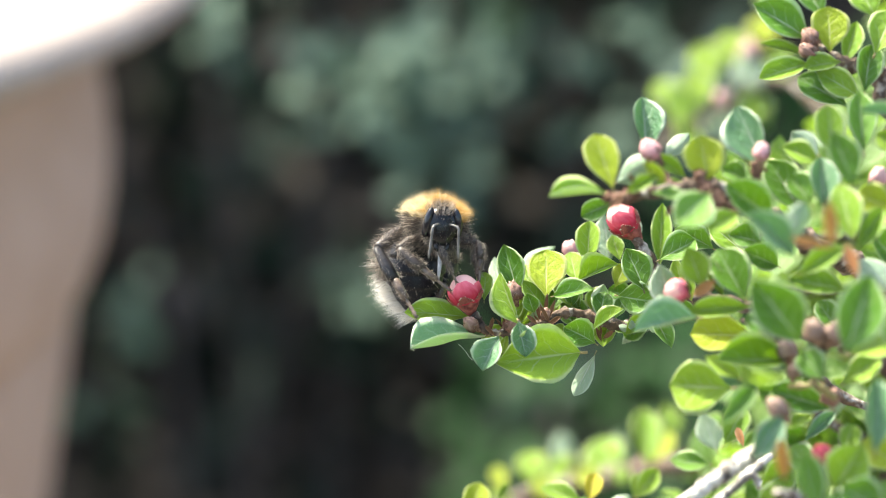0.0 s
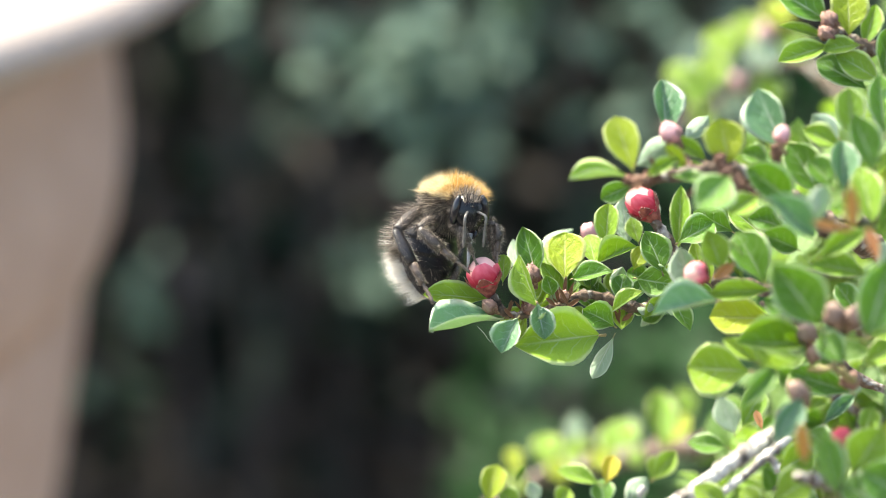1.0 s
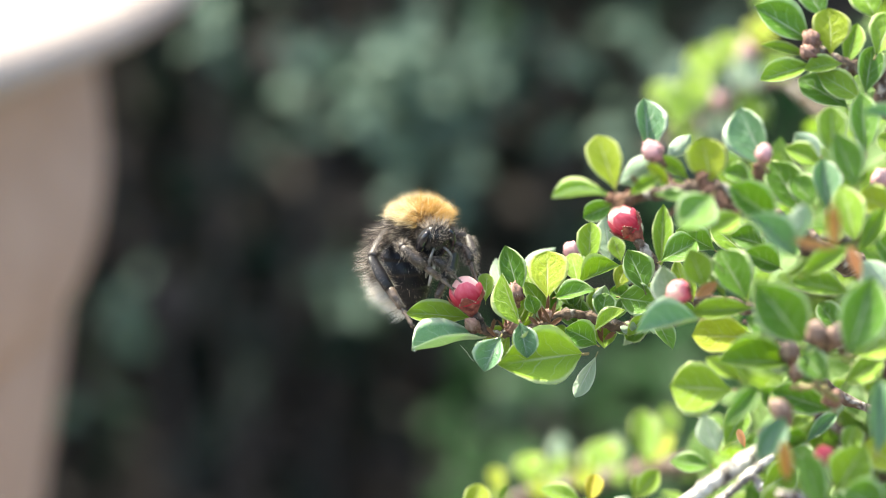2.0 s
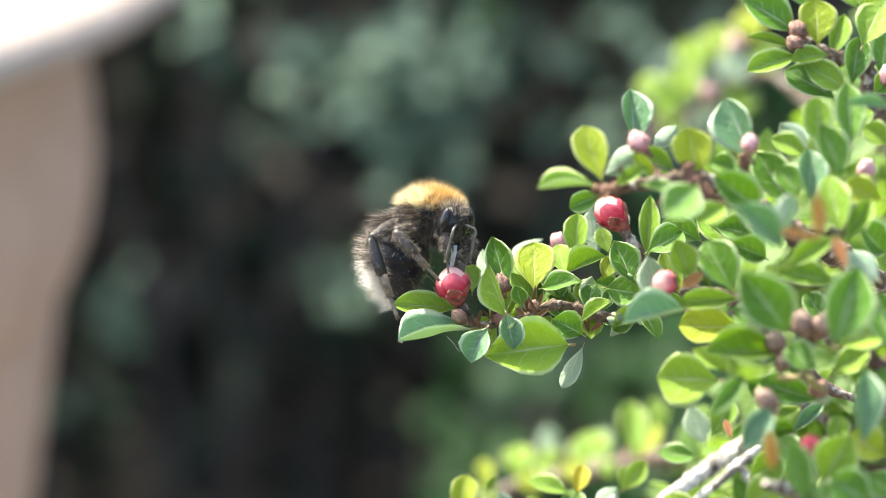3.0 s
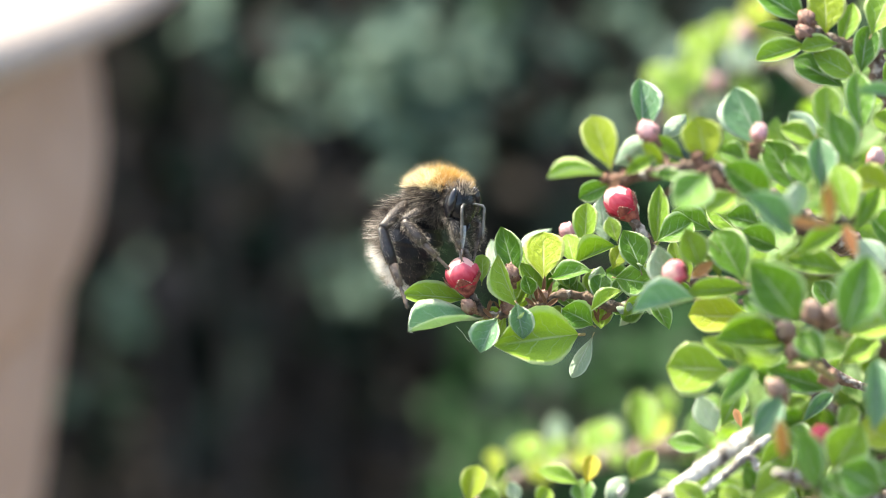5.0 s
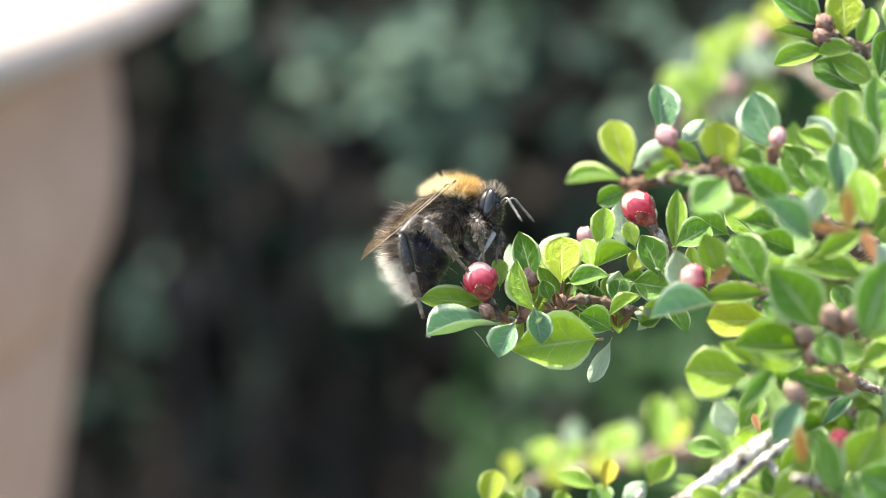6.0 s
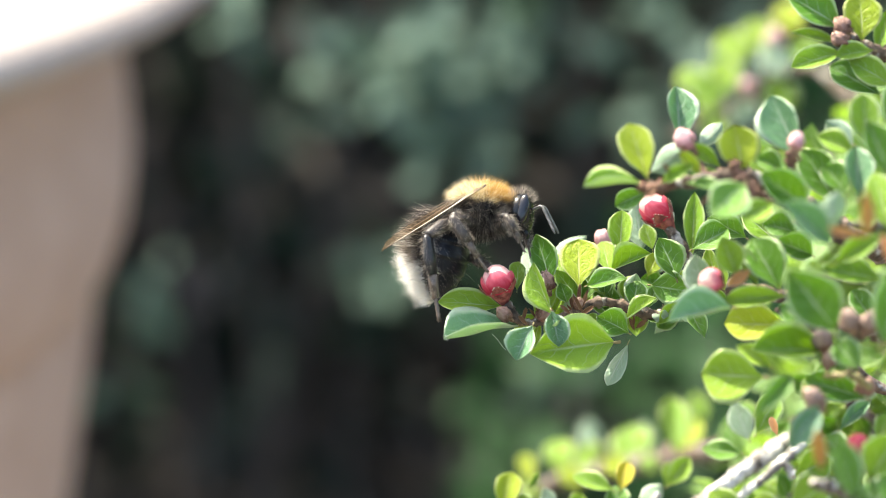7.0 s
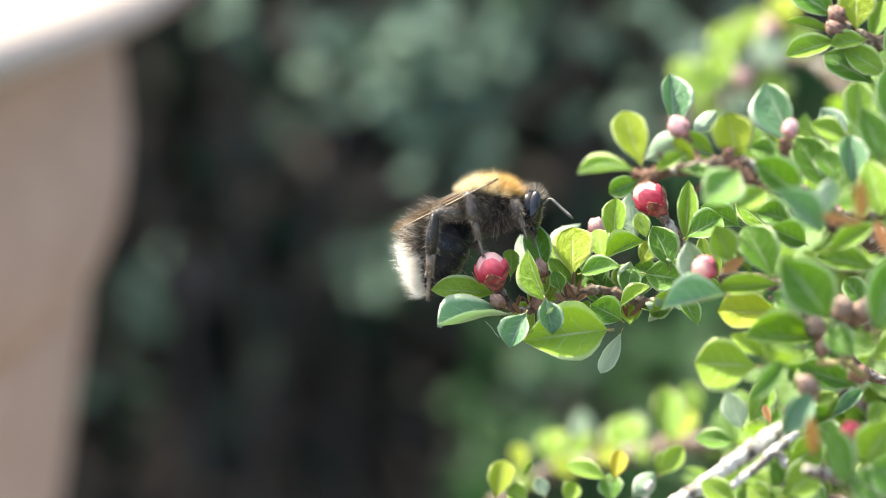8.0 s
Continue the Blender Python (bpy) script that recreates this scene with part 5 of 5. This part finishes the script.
def make_abdomen(parent):
    rng = random.Random(32)
    rows, segs = 49, 32
    verts, faces, slots = [], [], []
    for i in range(rows):
        s = 0.0005 + 0.997 * i / (rows - 1)
        verts += [abdomen_point(s, 2 * math.pi * j / segs) * MM for j in range(segs)]
    for i in range(rows - 1):
        for j in range(segs):
            t = (j + 1) % segs
            faces.append((i * segs + j, i * segs + t, (i + 1) * segs + t, (i + 1) * segs + j))
            slots.append(1 if abs(j - segs / 2) < 11.5 else 0)
    core = put("abdomen", mesh("abdomen", verts, faces, [BACK, PLATE], slots), parent, label="black banded abdomen with white tail")
    hairs = []
    for i in range(34000):
        s, a = rng.random() if i < 26000 else rng.uniform(0.6, 1.0), rng.uniform(-math.pi, math.pi)
        p = abdomen_point(s, a)
        n = (p - Vector((-9.0 * s, 0, -1.1 * s * s + 0.2))).normalized()
        below = abs(a) > 1.02 + 0.1 * rng.gauss(0, 1)
        if below and rng.random() > (0.09 if s > 0.2 else 0.5):
            continue
        if s > 0.64 + 0.025 * rng.gauss(0, 1) and abs(a) < 1.28 + 0.15 * rng.gauss(0, 1):
            slot, long = 3 if rng.random() < 0.95 else 2, rng.uniform(0.7, 1.7) * (1.0 + 0.5 * noise.noise(p * 2.4))
        else:
            grey = (0.07 + 0.36 * min(1.0, max(0.0, (s - 0.25) / 0.3))) * (1.0 - 0.6 * min(1.0, abs(a) / 1.3))
            slot, long = pick_slot(rng, ((1, grey), (0, 1.0 - grey))), rng.uniform(0.8, 1.5) * (1.0 if abs(a) < 1.3 else 0.6)
        if below:
            long *= 0.5
        d = (n + Vector((-0.34, 0, -0.05)) + tuft(p, 1.2, 0.5) + tuft(p, 3.2, 0.8 if slot == 3 else 0.35) + any_way(rng) * 0.20).normalized()
        hairs.append((p, d, long + (rng.uniform(0.3, 1.1) if rng.random() < 0.18 else 0), 0.020, slot))
    for i in range(2000):
        s, a = rng.uniform(0.04, 1.0), rng.uniform(-0.95, 0.95)
        p = abdomen_point(s, a)
        n = (p - Vector((-9.0 * s, 0, -1.1 * s * s + 0.2))).normalized()
        d = (n + Vector((-0.2, 0, -0.05)) + tuft(p, 1.6, 0.5) + any_way(rng) * 0.25).normalized()
        hairs.append((p, d, rng.uniform(1.3, 2.5), 0.030, 3 if s > 0.60 else pick_slot(rng, ((3, 0.10), (1, 0.45), (0, 0.45))) if s > 0.35 else pick_slot(rng, ((1, 0.25), (0, 0.75)))))
    fur("fur", core, hairs, [FUR_DARK, FUR_GREY, FUR_STRAW, FUR_WHITE], "grey-black fur turning white at the tail")
    return core


def make_head(parent):
    rng = random.Random(33)
    v, f = ball(1.4, 1.8, 2.0, 14, 20)
    v = [Vector((q.x + (0.35 if q.x > 0 and q.z < -0.2 else 0) * (-q.z / 1.95), q.y * (1.0 if q.z > 0 else 1 + 0.22 * q.z / 1.95 * 1.6), q.z)) for q in v]
    clypeus = moved(ball(0.5, 0.72, 0.8, 8, 12), pose(0.85, 0, -0.75))
    core = put("head", mesh("head", *scaled(merge((v, f), clypeus)), [SHELL]), parent, label="shiny black head")
    for side in (-1, 1):
        m = pose(0.36 * MM, side * 1.36 * MM, 0.42 * MM, side * 9, 0, side * 24)
        put("eye", mesh("eye", *scaled(ball(0.72, 0.48, 1.50, 14, 16)), [EYE]), core, m, "glossy blue-black compound eye")
    for side in (-1, 1):
        jaw = tube([(0.7, side * 0.55, -1.45), (1.05, side * 0.5, -1.9), (1.1, side * 0.2, -2.25)], [0.30, 0.25, 0.08], 8)
        put("mandible", mesh("mandible", *scaled(jaw), [SHELL]), core)
    hairs = []
    for i in range(4600):
        n = any_way(rng)
        p = Vector((n.x * 1.3, n.y * 1.7, n.z * 1.9))
        if abs(n.y) > 0.62 and n.z > -0.5 and n.x > -0.35:
            continue
        if n.z > 0.1 and abs(n.y) > 0.42 and n.x > -0.2:
            continue
        if n.x > 0.55 and -0.75 < n.z < 0.55 and rng.random() < 0.7:
            continue
        d = (n + Vector((0.1, 0, 0.25)) + any_way(rng) * 0.35).normalized()
        top = n.z > 0.55
        hairs.append((p, d, rng.uniform(0.45, 0.8) * (1.6 if top else 0.8), 0.022, pick_slot(rng, ((0, 0.55), (1, 0.45))) if top else pick_slot(rng, ((0, 0.82), (1, 0.18)))))
    fur("fur", core, hairs, [FUR_DARK, FUR_GREY], "short black facial fur")
    tongue = tube([(-0.05, 0, 0.1), (0.2, 0, -0.8), (0.2, 0, -2.0), (0.1, 0, -3.6)], [0.34, 0.28, 0.21, 0.10], 9)
    sheath = put("proboscis", mesh("proboscis", *scaled(tongue), [TONGUE]), core, pose(0.75 * MM, 0, -1.6 * MM), "silvery grey tongue sheath")
    feelers = []
    for side in (-1, 1):
        line = [(0, 0, 0), (0.5, 0, 0.05), (1.15, 0, 0)] + [(1.35 + 0.25 * q, 0, -0.25 - 3.1 * q * (1 - 0.1 * q)) for q in (0, 0.11, 0.22, 0.33, 0.44, 0.55, 0.66, 0.77, 0.88, 1.0)]
        radii = [0.11, 0.10, 0.12] + [0.13 + (0.02 if q % 2 else -0.005) for q in range(9)] + [0.07]
        feelers.append(put("antenna", mesh("antenna", *scaled(tube(line, radii, 8)), [FEELER]), core, pose(1.1 * MM, side * 0.38 * MM, 0.45 * MM), "elbowed black antenna, its sheen put into a grey colour"))
    return core, feelers, sheath


LEGS = {  # hip, upper length, lower length, thickness
    "front": (Vector((1.5, 1.25, -1.75)), 2.3, 3.9, 0.32),
    "middle": (Vector((0.0, 1.8, -1.3)), 3.2, 6.2, 0.44),
    "hind": (Vector((-2.2, 2.3, -1.0)), 4.3, 8.0, 0.55),
}


def make_leg(parent, which):
    rng = random.Random(len(which))
    _, up, low, thick = LEGS[which]
    upper = tube([(-0.2, 0, 0), (0.3, 0, 0.05), (up * 0.5, 0, 0.12), (up - 0.2, 0, 0.05), (up, 0, 0)], [thick * 1.1, thick * 1.25, thick * 1.2, thick * 0.9, thick * 0.75], 10)
    femur = put("leg", mesh("leg", *scaled(upper), [LEG]), parent, label="hairy black leg")
    # lower leg: broad shank, long first foot joint, small foot joints, two claws
    a, b = low * 0.46, low * 0.74
    shank = tube([(0, 0, 0), (0.25, 0, 0.10), (a * 0.6, 0, 0.22), (a, 0, 0.18)], [thick * 0.8, thick * 1.05, thick * 1.4, thick * 1.25], 10)
    if which == "hind":
        shank = [Vector((q.x, q.y * 0.55, 0.2 + (q.z - 0.2) * 1.0)) for q in shank[0]], shank[1]
    joint = tube([(a - 0.05, 0, 0.17), (a + 0.2, 0, 0.16), (b, 0, 0.08)], [thick * 0.6, thick * 0.85, thick * 0.62], 9)
    line, radii = [], []
    for q in range(9):
        line.append((b + (low - b) * q / 8, 0, 0.08 * (1 - q / 8)))
        radii.append(thick * (0.44 if q % 2 == 0 else 0.27))
    toes = tube(line, radii, 7)
    claws = [tube([(low - 0.05, 0, 0), (low + 0.12, s * 0.12, 0.02), (low + 0.2, s * 0.2, -0.15)], [0.07, 0.05, 0.015], 5) for s in (-1, 1)]
    v1, f1 = merge(shank)
    v2, f2 = merge(joint, toes, *claws)
    verts = [q * MM for q in v1 + v2]
    faces = f1 + [tuple(len(v1) + i for i in g) for g in f2]
    verts, faces, slots = verts, faces, [0] * len(f1) + [1] * len(f2)
    hairs = []
    for i in range(1500):
        x = rng.uniform(0.1, b)
        t = rng.uniform(0, 2 * math.pi)
        n = Vector((0.25, math.cos(t), math.sin(t))).normalized()
        if which == "hind" and x < a and abs(n.y) > 0.70:
            continue
        r = thick * (1.1 if x < a else 0.7)
        hairs.append((Vector((x, n.y * r * 0.8, 0.15 + n.z * r)), (n + Vector((0.4, 0, 0)) + any_way(rng) * 0.25).normalized(), rng.uniform(0.35, 0.80) * (1 if x < a else 0.5), 0.018, 0 if rng.random() < 0.42 else 1))
    base = len(verts)
    for p, d, long, wide, dark in hairs:
        s = d.cross(any_way(rng)).normalized() * wide * 0.5
        verts += [(p - s) * MM, (p + s) * MM, (p + d * long) * MM]
        faces.append((base, base + 1, base + 2))
        slots.append(2 + dark)
        base += 3
    tibia = put("lower_leg", mesh("lower_leg", verts, faces, [SHANK if which == "hind" else LEG, FOOT, FUR_GREY, FUR_DARK], slots), femur, label="brown shank and jointed foot with claws")
    hairs = []
    for i in range(900):
        x, t = rng.uniform(0, up), rng.uniform(0, 2 * math.pi)
        n = Vector((0.1, math.cos(t), math.sin(t))).normalized()
        hairs.append((Vector((x, n.y * thick, 0.08 + n.z * thick)), (n + any_way(rng) * 0.4).normalized(), rng.uniform(0.3, 0.7), 0.020, pick_slot(rng, ((0, 0.70), (1, 0.30)))))
    fur("fur", femur, hairs, [FUR_DARK, FUR_GREY])
    return femur, tibia


def make_wing(parent, side, long, wide, m, label):
    """A membrane with a stiff leading edge and veins; root at the origin, along -x."""
    verts, faces, rows, cols = [], [], 15, 6
    for i in range(rows):
        s = i / (rows - 1)
        w = wide * (s ** 0.55) * (1 - s ** 5) ** 0.5 + 0.12
        for j in range(cols):
            q = j / (cols - 1)
            verts.append(Vector((-long * s, side * (0.3 * math.sin(3.1 * s) - w * q), 0.10 * math.sin(6 * s + 5 * q) * q)) * MM)
    for i in range(rows - 1):
        for j in range(cols - 1):
            a = i * cols + j
            faces.append((a, a + 1, a + cols + 1, a + cols))
    ob = put("wing", mesh("wing", verts, faces, [WING]), parent, m, label)
    sol = ob.modifiers.new("thickness", "SOLIDIFY")
    sol.thickness = 0.03 * MM
    edge = tube([(-long * s, side * 0.3 * math.sin(3.1 * s), 0.02) for s in (0, 0.15, 0.3, 0.45, 0.6, 0.75, 0.88, 0.97)], [0.13, 0.12, 0.11, 0.10, 0.08, 0.07, 0.05, 0.03], 6)
    veins = [tube([(-0.2, 0, 0.03), (-long * 0.35, -side * wide * k2, 0.05), (-long * 0.7, -side * wide * k2 * 1.25, 0.05)], [0.05, 0.035, 0.02], 5) for k2 in (0.22, 0.48, 0.7)]
    put("wing_vein", mesh("wing_vein", *scaled(merge(edge, *veins)), [WING_VEIN]), ob, label="dark brown veins and leading edge")
    return ob


bee = empty("bumblebee", SPRAY)
tagged(bee, "furry bumblebee with ginger thorax, black abdomen and white tail", "bumblebee")
thorax = make_thorax(bee)
abdomen = make_abdomen(bee)
head, antennae, proboscis = make_head(bee)
legs = {(w, s): make_leg(bee, w) for w in LEGS for s in (-1, 1)}
wings = []
for side in (-1, 1):
    fore = make_wing(bee, side, 11.7, 3.7, None, "brown translucent folded forewing")
    hind = make_wing(bee, side, 7.2, 2.4, None, "brown translucent hindwing")
    wings.append((side, fore, hind))


def motions():
    """The bee drinks at the bud facing out, then turns and climbs onto the shoot."""
    home = Vector((1.28, 2.6, -2.62))
    times, place = [], {}
    for t, x, z, yaw, pitch, roll in (
            (0.0, -3.0, 6.60, -50, 5, 0), (0.5, -3.3, 6.70, -50, 5, 0), (1.0, -3.1, 6.80, -44, 5, 0), (1.5, -4.8, 6.60, -50, 14, 14),
            (1.7, -4.8, 6.50, -50, 14, 14), (2.8, -2.8, 7.05, -28, 3, 4), (3.0, -2.4, 6.85, -28, 3, 4), (3.5, -1.3, 6.90, -30, 3, 4),
            (4.0, -2.3, 7.15, -32, 3, 3), (4.2, -2.4, 7.25, -32, 3, 3), (5.3, -2.5, 7.80, -30, 0, 2), (5.5, -2.2, 7.90, -28, 0, 0),
            (6.0, -2.6, 7.20, -18, 0, 0), (6.3, -3.6, 7.30, -15, -6, 0), (6.5, -3.1, 7.80, -14, -8, 0), (6.8, -3.0, 7.45, -12, -3, 0),
            (7.0, -1.7, 7.00, -11, 0, 0), (7.5, -0.7, 6.85, -5, 0, 0), (8.0, -0.3, 6.40, -3, 0, 0)):
        times.append(t)
        place[t] = pose((home.x + x) * MM, home.y * MM, (home.z + z) * MM, roll, pitch, yaw)
    walk(bee, [(t, SPRAY @ place[t]) for t in times])

    def nod(aside, turn, drop, pitch, roll=0):
        """The head: degrees aside at the neck, its own turn, drop, nod and lean."""
        a = radians(aside)
        return pose(3.75 * math.cos(a) * MM, 3.75 * math.sin(a) * MM, -drop * MM, roll, pitch, turn)

    walk(head, [(0.0, nod(-30, -28, 0.0, 8)), (0.5, nod(-28, -28, 0.3, 8)), (1.0, nod(-22, -26, 0.6, 10, 4)), (1.5, nod(-20, -22, 0.4, 32)), (1.7, nod(-20, -22, 0.5, 34)),
                (2.8, nod(-25, -32, 0.7, 14)), (3.0, nod(-24, -30, 0.8, 16)), (3.5, nod(-33, -46, 1.2, 10)), (4.0, nod(-24, -40, 1.2, 10)), (4.2, nod(-22, -36, 1.2, 10)),
                (5.3, nod(-25, -18, 0.8, 12)), (5.5, nod(-28, -14, 0.8, 10)), (6.0, nod(-8, -3, 0.4, 6)), (6.5, nod(0, 4, 0.2, 0)), (7.0, nod(0, 2, 0.4, 8)), (7.5, nod(0, 0, 0.5, 10)), (8.0, nod(0, 0, 0.6, 10))])

    def tail(aside, drop, up=0.0, back=0.0):
        return pose((-2.9 + 0.3 * up - back) * MM, 0, (-0.2 + up) * MM, 0, -drop, aside)

    walk(abdomen, [(0.0, tail(4, 88, 0.0, -0.3)), (0.5, tail(4, 88, 0.0, -0.3)), (1.0, tail(6, 84, 0.0, -0.3)), (1.5, tail(2, 93, 0.0, -0.3)), (1.7, tail(2, 93, 0.0, -0.3)),
                   (2.8, tail(8, 80, 0.25, -0.6)), (3.5, tail(8, 79, 0.3, -0.5)), (4.2, tail(8, 80, 0.3, -0.5)), (5.3, tail(8, 81, 0.25, -0.6)), (5.5, tail(8, 81, 0.25, -0.6)),
                   (6.0, tail(6, 79, 0.3, -0.4)), (6.5, tail(4, 77, 0.2, -0.3)), (7.0, tail(2, 74, 0.3, 0.0)), (7.5, tail(0, 69, 0.25, 0.3)), (8.0, tail(0, 67, 0.1, 0.2))])

    # feet hold the bud and the leaf below it; places in millimetres from the bud's middle
    holds = {
        ("middle", -1): ((0.0, -1.5, -1.2, 0.3), (5.0, -1.4, -1.2, 0.7), (6.5, -1.2, -1.2, 1.0), (8.0, -0.9, -1.0, 1.4)),
        ("front", -1): ((0.0, -0.9, -1.2, 1.1), (5.0, -0.3, -1.2, 1.4), (5.5, -0.2, -1.2, 1.5), (6.0, 0.2, -1.0, 1.9), (6.5, 1.6, -1.2, 2.8), (7.0, 2.4, -0.8, 3.0), (8.0, 3.2, -0.5, 3.2)),
        ("front", 1): ((0.0, 1.3, 0.4, 1.3), (5.0, 0.7, 0.6, 1.6), (6.0, 1.4, 0.8, 1.7), (6.5, 1.9, 1.6, 2.4), (7.0, 3.0, 2.0, 2.6), (8.0, 4.0, 2.4, 2.4)),
        ("middle", 1): ((0.0, 1.2, 1.2, 0.6), (6.0, 0.8, 1.4, 0.6), (8.0, 0.6, 1.6, 0.6)),
        ("hind", -1): ((0.0, -4.6, -3.4, -2.2), (2.8, -5.3, -3.4, -3.0), (4.2, -5.2, -3.4, -2.9), (5.5, -5.6, -3.4, -3.0), (6.5, -5.4, -3.0, -3.8), (8.0, -6.1, -2.4, -2.7)),
        ("hind", 1): ((0.0, -3.4, 2.4, -1.6), (6.0, -4.0, 2.2, -2.0), (8.0, -4.2, 2.4, -2.0)),
    }
    poles = {"front": Vector((0.7, 0.7, 0.5)), "middle": Vector((-0.8, 0.6, 0.8)), "hind": Vector((-0.7, 1.1, 0.9))}
    for (which, side), (femur, tibia) in legs.items():
        hip, up, low, _ = LEGS[which]
        hip = Vector((hip.x, hip.y * side, hip.z))
        keys = holds[(which, side)]
        upper_rows, lower_rows = [], []
        for t in times:
            i = max(j for j in range(len(keys)) if keys[j][0] <= t)
            a, b = keys[i], keys[min(i + 1, len(keys) - 1)]
            f = 0 if b[0] == a[0] else (t - a[0]) / (b[0] - a[0])
            foot = Vector((1.28, 0, -2.62)) + Vector(a[1:]).lerp(Vector(b[1:]), f)
            foot = place[t].inverted() @ (foot * MM) / MM
            d = foot - hip
            reach = min(d.length, (up + low) * 0.985)
            u = d.normalized()
            x = (reach * reach + up * up - low * low) / (2 * reach)
            y = math.sqrt(max(0.0, up * up - x * x))
            pole = Vector((poles[which].x, poles[which].y * side, poles[which].z))
            pole = (pole - u * pole.dot(u)).normalized()
            knee = hip + u * x + pole * y
            m_up = aim(hip * MM, knee * MM, pole)
            m_low = aim(knee * MM, (hip + u * reach) * MM, pole)
            upper_rows.append((t, m_up))
            lower_rows.append((t, m_up.inverted() @ m_low))
        walk(femur, upper_rows)
        walk(tibia, lower_rows)

    # the wings lie tucked along the back, then spread a little as the bee turns
    for side, fore, hind in wings:
        def rest(x, y, z, droop, splay, bank):
            return pose(x * MM, side * y * MM, z * MM, side * bank, -droop, side * splay)
        tucked, loose = (58, 3, -6), (40, -20, -20)
        low, high = (0.2, 0.6, 1.2), (0.9, 2.15, 2.3)
        walk(fore, [(t, rest(*at, *w)) for t, at, w in ((0.0, low, tucked), (1.7, low, tucked), (2.8, low, tucked), (4.2, low, tucked), (5.3, low, tucked), (6.0, high, loose), (6.5, high, (36, -20, -20)), (7.0, high, (32, -20, -12)), (7.5, high, (26, -20, -8)), (8.0, high, (26, -20, -8)))])
        low, high = (-0.2, 0.6, 0.9), (0.1, 2.2, 1.95)
        walk(hind, [(t, rest(*at, *w)) for t, at, w in ((0.0, low, tucked), (1.7, low, tucked), (2.8, low, tucked), (4.2, low, tucked), (5.3, low, tucked), (6.0, high, loose), (6.5, high, (38, -20, -20)), (7.0, high, (34, -20, -12)), (7.5, high, (28, -20, -8)), (8.0, high, (28, -20, -8)))])

    # the tongue drinks, then folds back under the chin
    walk(proboscis, [(t, pose(0.75 * MM, 0, -1.6 * MM, 0, fold)) for t, fold in ((0.0, 0), (4.2, 0), (5.3, 0), (5.8, 4), (6.1, 40), (6.4, 84), (7.0, 96), (8.0, 98))])

    for ob, side in zip(antennae, (-1, 1)):
        def feel(up, out, swing):
            return pose(1.1 * MM, side * 0.38 * MM, 0.45 * MM, side * swing, -up, side * out)
        walk(ob, [(0.0, feel(0, 40, 0)), (1.5, feel(-10, 30, 0)), (3.5, feel(-5, 45, 5)), (4.2, feel(0, 45, 0)), (5.3, feel(0, 45, -8)), (5.5, feel(34, 35, -10)), (5.8, feel(28, 34, -9)),
                  (6.0, feel(40, 32, -8)), (6.2, feel(98, 30, -7)), (6.4, feel(38, 29, -6)), (6.6, feel(92, 28, -6)), (6.8, feel(48, 28, -6)), (7.0, feel(30, 28, -6)),
                  (7.2, feel(88, 27, -6)), (7.4, feel(54, 26, -6)), (7.5, feel(62, 26, -6)), (7.6, feel(48, 26, -6)), (7.8, feel(66, 26, -6)), (8.0, feel(54, 26, -6))])


motions()
